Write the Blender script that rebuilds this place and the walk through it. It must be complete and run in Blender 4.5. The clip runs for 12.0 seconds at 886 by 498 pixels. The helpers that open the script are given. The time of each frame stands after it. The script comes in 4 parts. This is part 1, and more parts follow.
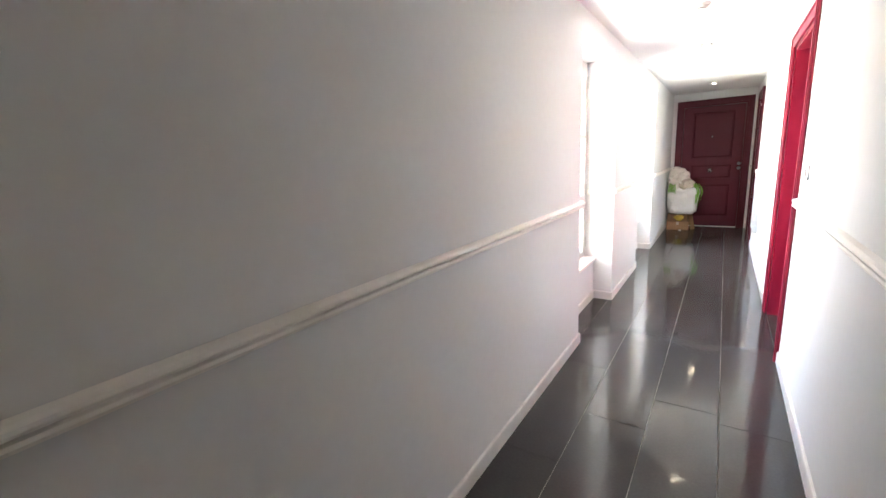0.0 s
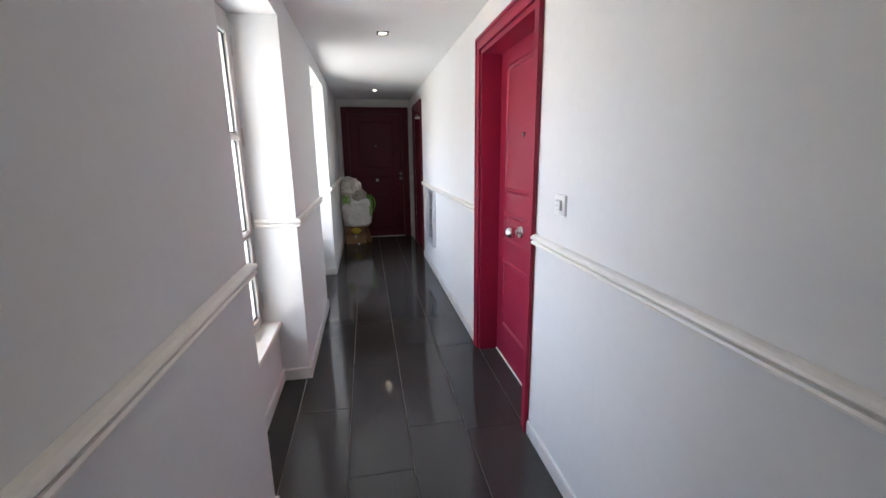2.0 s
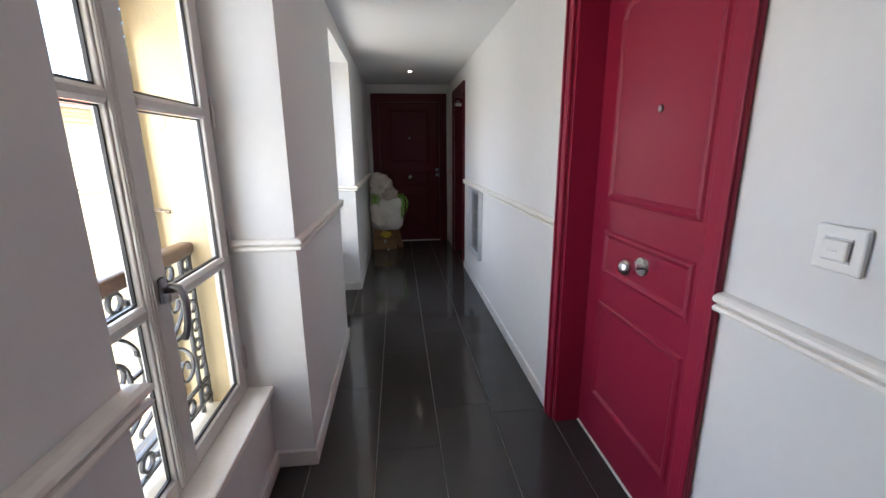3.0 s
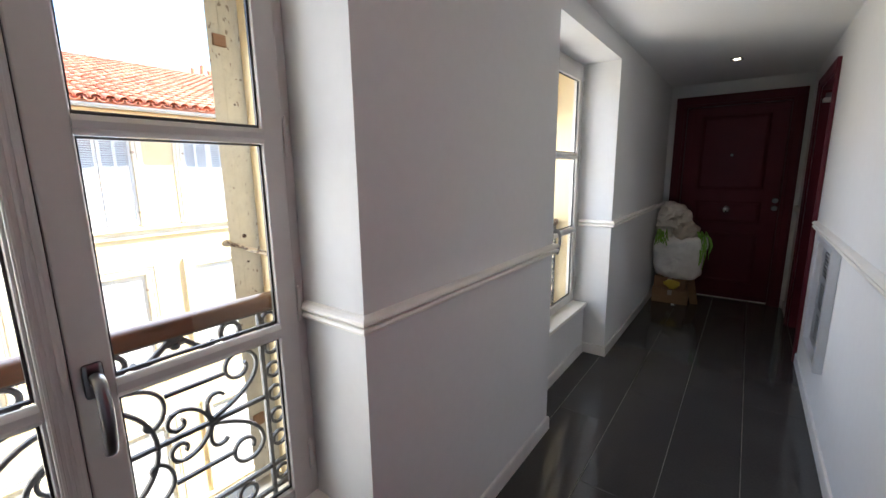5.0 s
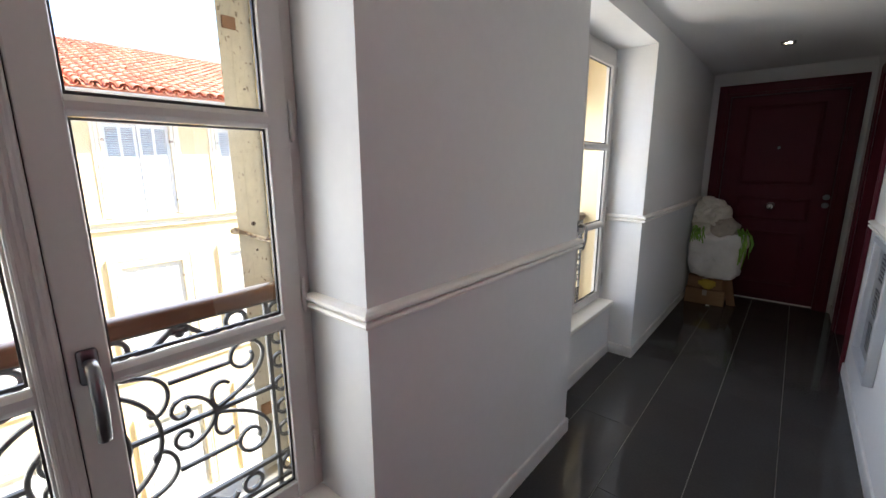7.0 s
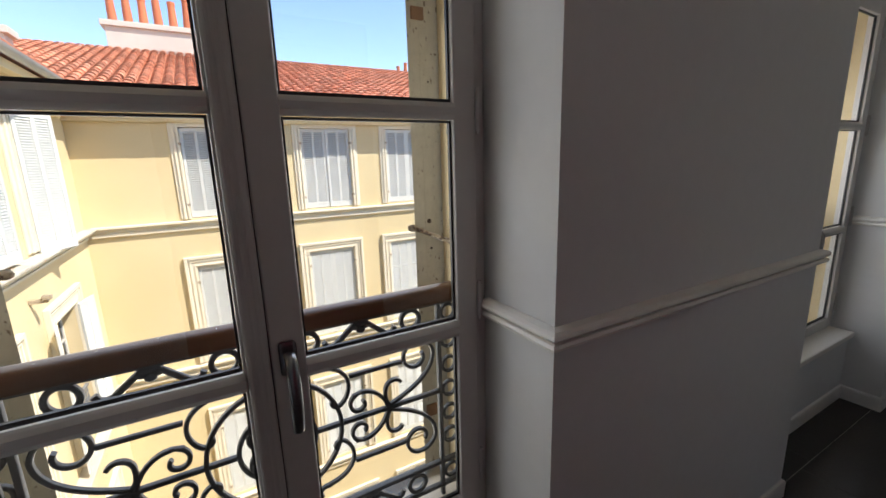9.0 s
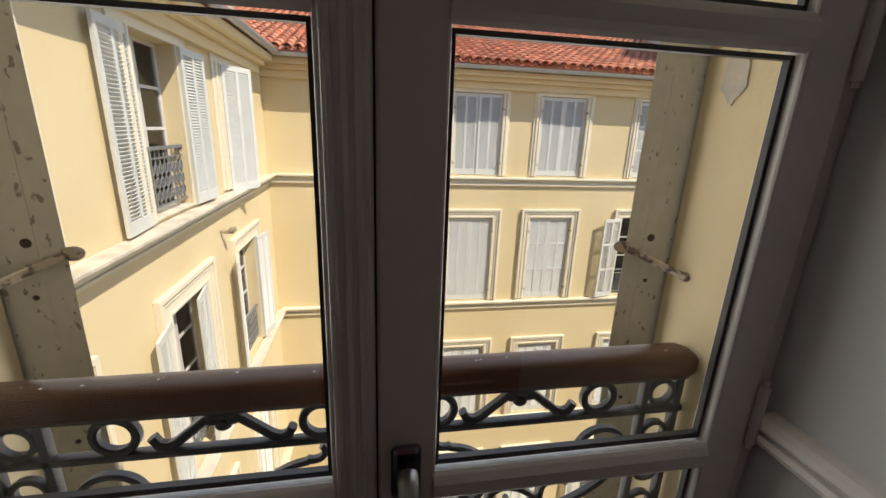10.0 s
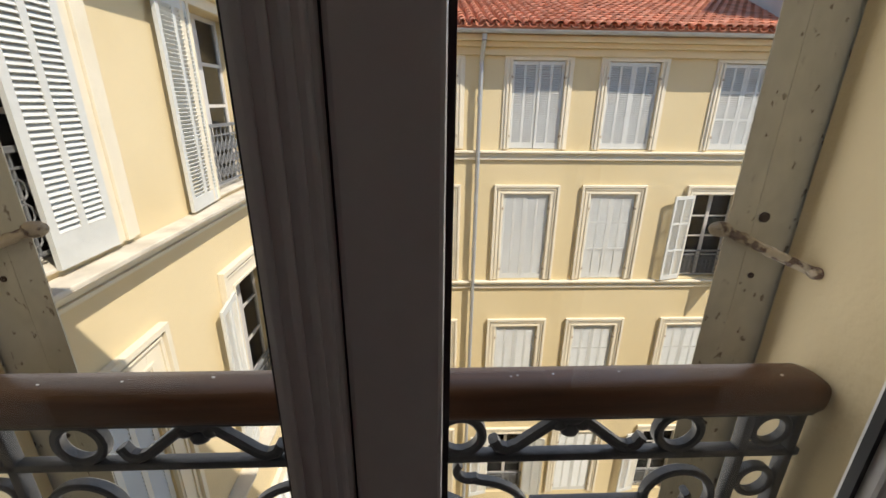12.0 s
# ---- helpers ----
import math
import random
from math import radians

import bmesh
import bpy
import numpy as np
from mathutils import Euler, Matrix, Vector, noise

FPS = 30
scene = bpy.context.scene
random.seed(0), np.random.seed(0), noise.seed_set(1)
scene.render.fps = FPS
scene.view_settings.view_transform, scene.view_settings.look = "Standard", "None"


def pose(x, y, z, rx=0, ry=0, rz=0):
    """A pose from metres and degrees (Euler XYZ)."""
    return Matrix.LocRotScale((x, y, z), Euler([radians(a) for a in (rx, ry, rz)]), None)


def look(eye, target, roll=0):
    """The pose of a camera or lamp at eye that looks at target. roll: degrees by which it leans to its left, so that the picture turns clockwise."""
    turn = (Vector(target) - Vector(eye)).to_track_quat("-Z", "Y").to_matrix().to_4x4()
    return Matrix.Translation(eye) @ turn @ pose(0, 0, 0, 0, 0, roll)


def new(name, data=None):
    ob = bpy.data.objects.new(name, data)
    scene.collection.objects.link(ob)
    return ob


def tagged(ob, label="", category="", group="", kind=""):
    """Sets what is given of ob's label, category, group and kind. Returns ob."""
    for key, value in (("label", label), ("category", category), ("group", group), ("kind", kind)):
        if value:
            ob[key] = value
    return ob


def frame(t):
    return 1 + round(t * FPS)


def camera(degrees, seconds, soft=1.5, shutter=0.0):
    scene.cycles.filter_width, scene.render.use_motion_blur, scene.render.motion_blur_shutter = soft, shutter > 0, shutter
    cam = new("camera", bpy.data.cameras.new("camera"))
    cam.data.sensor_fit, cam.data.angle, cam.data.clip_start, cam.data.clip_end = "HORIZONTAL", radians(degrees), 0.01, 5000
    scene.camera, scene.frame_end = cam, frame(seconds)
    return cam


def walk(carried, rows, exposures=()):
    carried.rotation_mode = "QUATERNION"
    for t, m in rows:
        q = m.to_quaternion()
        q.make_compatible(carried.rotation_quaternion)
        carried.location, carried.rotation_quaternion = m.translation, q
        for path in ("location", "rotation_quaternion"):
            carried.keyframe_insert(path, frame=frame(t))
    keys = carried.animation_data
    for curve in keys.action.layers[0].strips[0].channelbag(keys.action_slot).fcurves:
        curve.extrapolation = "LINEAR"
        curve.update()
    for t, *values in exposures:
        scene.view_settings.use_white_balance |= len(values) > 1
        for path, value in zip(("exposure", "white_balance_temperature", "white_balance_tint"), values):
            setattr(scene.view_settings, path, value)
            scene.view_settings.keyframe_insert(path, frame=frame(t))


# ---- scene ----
cam = camera(94.1, 12.0)
PATH = [
    (0, (0.798, 3.65, 1.346), (-0.307, 5.265, 0.933), -3.1),
    (0.5, (0.591, 3.878, 1.373), (0.127, 5.782, 0.977), -3.2),
    (1, (0.475, 4.121, 1.377), (0.494, 6.08, 0.979), -1.7),
    (1.5, (0.439, 4.536, 1.382), (0.688, 6.481, 0.989), -0.3),
    (2, (0.422, 5.034, 1.394), (0.767, 6.951, 0.941), -0.7),
    (2.5, (0.443, 5.491, 1.38), (0.864, 7.401, 0.962), -0.2),
    (3, (0.408, 5.921, 1.365), (0.614, 7.853, 0.893), -0.5),
    (3.5, (0.466, 6.28, 1.396), (0.34, 8.224, 0.941), -0.9),
    (3.7, (0.538, 6.387, 1.401), (0.158, 8.297, 0.945), -0.7),
    (5.3, (0.775, 6.921, 1.388), (-0.419, 8.485, 1.031), -0.5),
    (5.5, (0.777, 6.946, 1.381), (-0.417, 8.51, 1.024), -0.1),
    (6, (0.776, 6.949, 1.373), (-0.432, 8.5, 1.008), -0.4),
    (6.5, (0.781, 6.94, 1.374), (-0.465, 8.457, 0.99), -0.4),
    (6.7, (0.776, 6.936, 1.383), (-0.48, 8.44, 0.987), -0.3),
    (8.3, (0.761, 6.946, 1.379), (-0.673, 8.285, 0.989), -1.6),
    (8.5, (0.744, 6.953, 1.388), (-0.753, 8.22, 0.996), -1.9),
    (9, (0.595, 6.955, 1.38), (-1.112, 7.908, 0.961), -1.7),
    (9.2, (0.478, 6.974, 1.375), (-1.296, 7.793, 0.944), -1.6),
    (9.5, (0.294, 6.975, 1.382), (-1.545, 7.606, 0.912), 0.3),
    (10, (0.152, 7.015, 1.381), (-1.736, 7.362, 0.822), 2.2),
    (10.5, (0.078, 7.056, 1.374), (-1.808, 7.241, 0.735), 2.7),
    (11, (0.044, 7.068, 1.353), (-1.834, 7.188, 0.674), 2.9),
    (11.5, (0.032, 7.073, 1.352), (-1.846, 7.152, 0.669), 1.8),
    (12, (0.006, 7.076, 1.342), (-1.876, 7.157, 0.669), 0.7),
]
EXPOSURES = [(0, 6.1, 6500, 10), (0.2, 5.55, 6600, 10), (0.5, 5.3, 6700, 10), (1.0, 5.1, 6500, 10), (1.5, 4.75, 6150, 10), (2.0, 4.3, 6050, 10), (2.5, 3.9, 6100, 10), (3.7, 3.6, 6200, 10), (5.3, 3.45, 6250, 10), (6.7, 3.45, 6250, 10),
             (8.3, 3.4, 6150, 10), (8.5, 3.1, 6150, 10), (8.8, 2.2, 6300, 10), (9.0, 1.8, 6450, 10), (9.3, 1.5, 6850, 10), (9.6, 1.36, 7050, 10), (10.5, 1.32, 6850, 10), (12, 1.32, 6750, 10)]
walk(cam, [(t, look(eye, target, roll)) for t, eye, target, roll in PATH], EXPOSURES)


# ---- light ----
SUN = Vector((0.39, 0.50, 0.775)).normalized()
world = bpy.data.worlds.new("sky")
scene.world = world
world.use_nodes = True
_sky = world.node_tree.nodes.new("ShaderNodeTexSky")
_sky.sky_type = "NISHITA"
_sky.sun_disc = False
_sky.sun_elevation = math.asin(SUN.z)
_sky.sun_rotation = math.atan2(SUN.x, SUN.y)
_sky.air_density, _sky.dust_density, _sky.ozone_density = 1.0, 0.2, 2.0
_back = world.node_tree.nodes["Background"]
_back.inputs["Strength"].default_value = 0.088
world.node_tree.links.new(_sky.outputs[0], _back.inputs["Color"])
_sun = bpy.data.lights.new("sun", "SUN")
_sun.energy, _sun.angle, _sun.color = 2.25, radians(0.53), (1.0, 0.94, 0.85)
_sun_ob = new("sun", _sun)
_sun_ob.matrix_world = look(SUN * 40, (0, 0, 0))

# daylight of the courtyard that enters through the two window openings
for y_ in (7.028, 9.3775):
    day = bpy.data.lights.new("window_daylight", "AREA")
    day.shape, day.size, day.size_y = "RECTANGLE", 1.04, 1.40
    day.energy, day.color = 1.85, (0.93, 0.955, 1.0)
    new("window_daylight", day).matrix_world = look((-0.488, y_, 1.05), (2.0, y_, 1.05))

CEIL = 2.245
WEST, EAST, NORTH, SOUTH = 0.0, 1.165, 12.07, -2.4
SPOTS = [(0.588, 2.78), (0.588, 5.55), (0.588, 8.31), (0.590, 11.07)]
for sx_, sy_ in SPOTS:
    lamp = bpy.data.lights.new("ceiling_spot_lamp", "SPOT")
    lamp.energy, lamp.spot_size, lamp.spot_blend, lamp.color = 0.13, radians(92), 0.75, (1.0, 0.74, 0.48)
    lamp.shadow_soft_size = 0.024
    new("ceiling_spot_lamp", lamp).matrix_world = look((sx_, sy_, CEIL - 0.012), (sx_, sy_, 0))


# ---- materials ----
def material(name, base, rough=0.6, metal=0.0, spots=None, spot_scale=3.0, grain=0.04, grain_scale=60.0, bump=0.0, bump_scale=200.0,
             spec=0.5, per_piece=0.0, per_island=0.0, stretch=(1, 1, 1), spot_amount=0.5, coat=0.0, edge=(0.42, 0.70)):
    """A node material: base colour, broad stains of a second colour, fine grain, relief."""
    m = bpy.data.materials.new(name)
    m.use_nodes = True
    t = m.node_tree
    n, l = t.nodes, t.links
    p = n["Principled BSDF"]
    p.inputs["Roughness"].default_value = rough
    p.inputs["Metallic"].default_value = metal
    p.inputs["Specular IOR Level"].default_value = spec
    p.inputs["Coat Weight"].default_value = coat
    geo = n.new("ShaderNodeNewGeometry")
    mapping = n.new("ShaderNodeMapping")
    mapping.inputs["Scale"].default_value = stretch
    l.new(geo.outputs["Position"], mapping.inputs["Vector"])
    big = n.new("ShaderNodeTexNoise")
    big.inputs["Scale"].default_value = spot_scale
    big.inputs["Detail"].default_value = 5
    l.new(mapping.outputs[0], big.inputs["Vector"])
    ramp = n.new("ShaderNodeValToRGB")
    ramp.color_ramp.elements[0].position = edge[0]
    ramp.color_ramp.elements[1].position = edge[1]
    l.new(big.outputs["Fac"], ramp.inputs[0])
    amount = n.new("ShaderNodeMath")
    amount.operation = "MULTIPLY"
    amount.inputs[1].default_value = spot_amount
    l.new(ramp.outputs[0], amount.inputs[0])
    mix = n.new("ShaderNodeMix")
    mix.data_type = "RGBA"
    mix.inputs[6].default_value = (*base, 1)
    mix.inputs[7].default_value = (*(spots or [c * 0.86 for c in base]), 1)
    l.new(amount.outputs[0], mix.inputs[0])
    fine = n.new("ShaderNodeTexNoise")
    fine.inputs["Scale"].default_value = grain_scale
    fine.inputs["Detail"].default_value = 4
    l.new(mapping.outputs[0], fine.inputs["Vector"])
    hsv = n.new("ShaderNodeHueSaturation")
    l.new(mix.outputs[2], hsv.inputs["Color"])
    rng = n.new("ShaderNodeMapRange")
    rng.inputs[3].default_value, rng.inputs[4].default_value = 1 - grain * 2, 1 + grain * 2
    l.new(fine.outputs["Fac"], rng.inputs[0])
    last = rng.outputs[0]
    for amount_, node, socket in ((per_piece, "ShaderNodeObjectInfo", "Random"), (per_island, "ShaderNodeNewGeometry", "Random Per Island")):
        if amount_:
            info = n.new(node)
            r2 = n.new("ShaderNodeMapRange")
            r2.inputs[3].default_value, r2.inputs[4].default_value = 1 - amount_, 1 + amount_
            l.new(info.outputs[socket], r2.inputs[0])
            mul = n.new("ShaderNodeMath")
            mul.operation = "MULTIPLY"
            l.new(last, mul.inputs[0])
            l.new(r2.outputs[0], mul.inputs[1])
            last = mul.outputs[0]
    l.new(last, hsv.inputs["Value"])
    l.new(hsv.outputs[0], p.inputs["Base Color"])
    rr = n.new("ShaderNodeMapRange")
    rr.inputs[3].default_value, rr.inputs[4].default_value = max(0.02, rough - 0.06), min(1, rough + 0.06)
    l.new(big.outputs["Fac"], rr.inputs[0])
    l.new(rr.outputs[0], p.inputs["Roughness"])
    if bump:
        rel = n.new("ShaderNodeTexNoise")
        rel.inputs["Scale"].default_value = bump_scale
        rel.inputs["Detail"].default_value = 3
        l.new(mapping.outputs[0], rel.inputs["Vector"])
        b = n.new("ShaderNodeBump")
        b.inputs["Strength"].default_value = bump
        b.inputs["Distance"].default_value = 0.002
        l.new(rel.outputs["Fac"], b.inputs["Height"])
        l.new(b.outputs[0], p.inputs["Normal"])
    return m


def glass_material(name, tint=(1, 1, 1), gloss=0.08, sheen=0.0):
    """A thin clear pane: mostly see-through, with a slight gloss."""
    m = bpy.data.materials.new(name)
    m.use_nodes = True
    t = m.node_tree
    t.nodes.clear()
    out = t.nodes.new("ShaderNodeOutputMaterial")
    clear = t.nodes.new("ShaderNodeBsdfTransparent")
    clear.inputs[0].default_value = (*tint, 1)
    shine = t.nodes.new("ShaderNodeBsdfGlossy")
    shine.inputs["Roughness"].default_value = gloss * 0.2
    mix = t.nodes.new("ShaderNodeMixShader")
    mix.inputs[0].default_value = 0.035
    if sheen:
        edge = t.nodes.new("ShaderNodeFresnel")
        edge.inputs["IOR"].default_value = sheen
        t.links.new(edge.outputs[0], mix.inputs[0])
    t.links.new(clear.outputs[0], mix.inputs[1])
    t.links.new(shine.outputs[0], mix.inputs[2])
    t.links.new(mix.outputs[0], out.inputs[0])
    return m


def glow_material(name, colour, strength):
    m = bpy.data.materials.new(name)
    m.use_nodes = True
    p = m.node_tree.nodes["Principled BSDF"]
    p.inputs["Base Color"].default_value = (*colour, 1)
    p.inputs["Emission Color"].default_value = (*colour, 1)
    p.inputs["Emission Strength"].default_value = strength
    return m


WALL = material("painted_plaster", (0.765, 0.76, 0.745), 0.62, spots=(0.73, 0.72, 0.70), spot_scale=1.3, grain=0.015, grain_scale=25, bump=0.10, bump_scale=160, spec=0.35)
CEILING = material("ceiling_paint", (0.86, 0.855, 0.84), 0.7, spots=(0.83, 0.82, 0.80), spot_scale=1.0, grain=0.01, bump=0.15, bump_scale=120, spec=0.3)
TRIM = material("satin_trim_paint", (0.90, 0.865, 0.80), 0.35, spots=(0.86, 0.815, 0.73), spot_scale=5, grain=0.02, bump=0.05)
SKIRT = material("skirting_paint", (0.74, 0.72, 0.69), 0.4, spots=(0.58, 0.55, 0.50), spot_scale=7, grain=0.03)
FLOOR_TILE = material("black_stone_tile", (0.047, 0.043, 0.041), 0.09, spots=(0.062, 0.057, 0.053), spot_scale=2.2, grain=0.10, grain_scale=90, bump=0.05, bump_scale=120, per_piece=0.03, spec=0.32)
GROUT = material("tile_grout", (0.23, 0.205, 0.18), 0.8, grain=0.1, spots=(0.06, 0.055, 0.05))
# darker than RED: the end door's paint, and shade put into door 2's colour
DARKRED = material("dark_and_shaded_burgundy", (0.098, 0.008, 0.018), 0.45, spots=(0.084, 0.007, 0.016), spot_scale=2.0, grain=0.03, bump=0.08, bump_scale=45, spec=0.28)
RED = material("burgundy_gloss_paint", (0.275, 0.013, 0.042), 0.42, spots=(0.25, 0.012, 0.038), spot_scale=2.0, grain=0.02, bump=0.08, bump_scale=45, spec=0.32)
UPVC = material("white_window_frame", (0.60, 0.575, 0.54), 0.32, spots=(0.55, 0.53, 0.495), spot_scale=6, grain=0.015, spec=0.5)
GASKET = material("black_rubber_gasket", (0.030, 0.029, 0.029), 0.45, grain=0.05)
GLASS = glass_material("clear_glass")
DARKGLASS = glass_material("window_glass", (0.75, 0.8, 0.8), sheen=1.75)
CHROME = material("polished_metal", (0.88, 0.87, 0.86), 0.24, 1.0, grain=0.02)
STEEL = material("brushed_steel", (0.27, 0.27, 0.28), 0.30, 1.0, grain=0.05)
ALU = material("grey_aluminium", (0.50, 0.51, 0.53), 0.40, 0.85, grain=0.03)
VENT_METAL = material("pale_aluminium", (0.66, 0.67, 0.69), 0.42, 0.6, grain=0.03)
PLASTIC = material("white_plastic", (0.82, 0.81, 0.78), 0.32, grain=0.01, spots=(0.78, 0.76, 0.72))
DARKGAP = material("dark_gap", (0.02, 0.02, 0.02), 0.7)
IRON = material("black_painted_iron", (0.032, 0.033, 0.034), 0.42, spots=(0.10, 0.085, 0.075), spot_scale=30, grain=0.10, grain_scale=150, bump=0.5, bump_scale=140, spot_amount=0.35)
# iron lightened so that its grey carries the sunlight on the lattice rails
SUNLIT_IRON = material("sunlit_grey_iron", (0.15, 0.155, 0.16), 0.55, spots=(0.30, 0.30, 0.29), spot_scale=14, grain=0.10, grain_scale=60, spot_amount=0.6)
HANDRAIL = material("varnished_wood", (0.085, 0.037, 0.016), 0.34, spots=(0.036, 0.017, 0.009), spot_scale=9, grain=0.14, grain_scale=40, bump=0.15, stretch=(4, 0.35, 4), spot_amount=0.7, spec=0.22)
STUCCO = material("yellow_stucco", (0.69, 0.57, 0.345), 0.9, spots=(0.62, 0.495, 0.275), spot_scale=0.55, grain=0.035, grain_scale=16, bump=0.6, bump_scale=90, spec=0.2, spot_amount=0.7)
STUCCO_PALE = material("pale_yellow_stucco", (0.71, 0.585, 0.36), 0.9, spots=(0.61, 0.49, 0.285), spot_scale=0.8, grain=0.03, grain_scale=16, bump=0.6, bump_scale=90, spec=0.2, spot_amount=0.7)
MOULD = material("cream_moulding", (0.76, 0.69, 0.54), 0.85, spots=(0.66, 0.585, 0.44), spot_scale=2.5, grain=0.04, grain_scale=25, bump=0.3, spec=0.2)
STONE = material("worn_cream_stone", (0.66, 0.60, 0.49), 0.85, spots=(0.44, 0.39, 0.31), spot_scale=4.0, grain=0.08, grain_scale=35, bump=0.5, spec=0.2, spot_amount=0.8)
SHUTTER = material("grey_white_shutter_paint", (0.62, 0.625, 0.59), 0.6, spots=(0.54, 0.54, 0.50), spot_scale=5, grain=0.04, grain_scale=30, bump=0.2, spec=0.3)
OLDSHUTTER = material("peeling_shutter_paint", (0.58, 0.55, 0.45), 0.75, spots=(0.17, 0.12, 0.08), spot_scale=85, grain=0.08, grain_scale=70, bump=0.7, bump_scale=60, spec=0.25, spot_amount=0.8, edge=(0.635, 0.675), stretch=(1, 1, 0.6))
RUST = material("painted_rusty_iron", (0.50, 0.42, 0.30), 0.7, 0.1, spots=(0.10, 0.055, 0.04), spot_scale=75, grain=0.12, bump=0.8, spot_amount=0.9, edge=(0.50, 0.58))
HINGE_RUST = material("brown_rust", (0.29, 0.165, 0.09), 0.8, 0.1, spots=(0.17, 0.085, 0.045), spot_scale=60, grain=0.12, bump=0.6)
TERRACOTTA = material("terracotta_roof_tile", (0.55, 0.205, 0.115), 0.85, spots=(0.60, 0.35, 0.24), spot_scale=4.0, grain=0.08, grain_scale=25, bump=0.4, per_piece=0.30, spec=0.2)
TERRACOTTA_FAR = material("terracotta_roof_tile_field", (0.55, 0.205, 0.115), 0.85, spots=(0.60, 0.35, 0.24), spot_scale=4.0, grain=0.08, grain_scale=25, bump=0.4, per_island=0.30, spec=0.2)
POT = material("clay_chimney_pot", (0.55, 0.17, 0.075), 0.8, spots=(0.40, 0.13, 0.07), spot_scale=4, grain=0.05, per_piece=0.1)
RENDER = material("grey_render", (0.58, 0.54, 0.47), 0.9, spots=(0.44, 0.41, 0.36), spot_scale=1.5, grain=0.05, bump=0.4, spec=0.2)
MORTAR = material("rough_grey_mortar", (0.46, 0.43, 0.37), 0.95, spots=(0.62, 0.53, 0.36), spot_scale=34, grain=0.12, grain_scale=120, bump=0.9, bump_scale=110, spec=0.15, spot_amount=0.9)
ZINC = material("zinc_gutter", (0.44, 0.45, 0.45), 0.5, 0.5, spots=(0.33, 0.34, 0.34), spot_scale=4, grain=0.05)
# dull tone that puts the dimness of unseen rooms into flat panels
ROOM = material("dim_room_tone", (0.30, 0.27, 0.23), 0.9, grain=0.02)
GROUND = material("courtyard_paving", (0.46, 0.43, 0.37), 0.9, spots=(0.38, 0.35, 0.30), spot_scale=0.7, grain=0.08, grain_scale=10, bump=0.4)
BAG = material("white_plastic_bag", (0.84, 0.82, 0.78), 0.42, spots=(0.74, 0.71, 0.66), spot_scale=9, grain=0.03, bump=0.7, bump_scale=35)
BAG_TOP = material("cream_plastic_bag", (0.74, 0.69, 0.61), 0.36, spots=(0.60, 0.54, 0.46), spot_scale=9, grain=0.03, bump=0.8, bump_scale=40)
GREEN = material("green_plastic", (0.23, 0.47, 0.06), 0.45, spots=(0.17, 0.36, 0.04), spot_scale=10)
YELLOW = material("yellow_plastic", (0.62, 0.46, 0.05), 0.5, spots=(0.5, 0.34, 0.04), spot_scale=12)
CARD = material("brown_cardboard", (0.30, 0.175, 0.085), 0.85, spots=(0.24, 0.135, 0.06), spot_scale=8, grain=0.05, stretch=(1, 1, 4))
PAPER = material("crumpled_paper", (0.50, 0.43, 0.35), 0.85, grain=0.05, bump=0.5)


# ---- mesh helpers ----
BASES = {}


def thing(name, loc, label, category, group="", kind=""):
    """An Empty at a thing's base, that parents its parts."""
    e = new(name)
    e.empty_display_size = 0.1
    e.location = loc
    BASES[e.name] = Matrix.Translation(loc)
    return tagged(e, label, category, group, kind)


def part(name, bm, mat, parent=None, label="", smooth=False, kind=""):
    """Links a bmesh, in world coordinates, as one mesh under a thing or a part."""
    bmesh.ops.recalc_face_normals(bm, faces=bm.faces)
    me = bpy.data.meshes.new(name)
    bm.to_mesh(me)
    bm.free()
    me.materials.append(mat)
    if smooth:
        for f in me.polygons:
            f.use_smooth = True
        me.set_sharp_from_angle(angle=radians(40))
    ob = new(name, me)
    BASES[ob.name] = Matrix.Identity(4)
    if parent is not None:
        ob.parent = parent
        ob.matrix_parent_inverse = BASES[parent.name].inverted()
        if BASES[parent.name] != Matrix.Identity(4) and parent.data is None:
            BASES[ob.name] = Matrix.Identity(4)
    return tagged(ob, label, kind=kind)


def solo(name, bm, mat, label, category, kind="", smooth=False, group=""):
    return tagged(part(name, bm, mat, None, label, smooth, kind), label, category, group, kind)


def box(bm, x0, x1, y0, y1, z0, z1, bevel=0.0, m=None):
    r = bmesh.ops.create_cube(bm, size=1.0)
    vs = r["verts"]
    bmesh.ops.scale(bm, vec=(abs(x1 - x0), abs(y1 - y0), abs(z1 - z0)), verts=vs)
    bmesh.ops.translate(bm, vec=((x0 + x1) / 2, (y0 + y1) / 2, (z0 + z1) / 2), verts=vs)
    if bevel:
        es = list({e for v in vs for e in v.link_edges})
        r = bmesh.ops.bevel(bm, geom=es, offset=bevel, segments=2, affect="EDGES", profile=0.5)
        vs = list({v for f in r["faces"] for v in f.verts} | {v for v in vs if v.is_valid})
    if m is not None:
        bmesh.ops.transform(bm, matrix=m, verts=vs)
    return bm


def boxes(rows, bevel=0.0, m=None):
    bm = bmesh.new()
    for r in rows:
        box(bm, *r, bevel=bevel, m=m)
    return bm


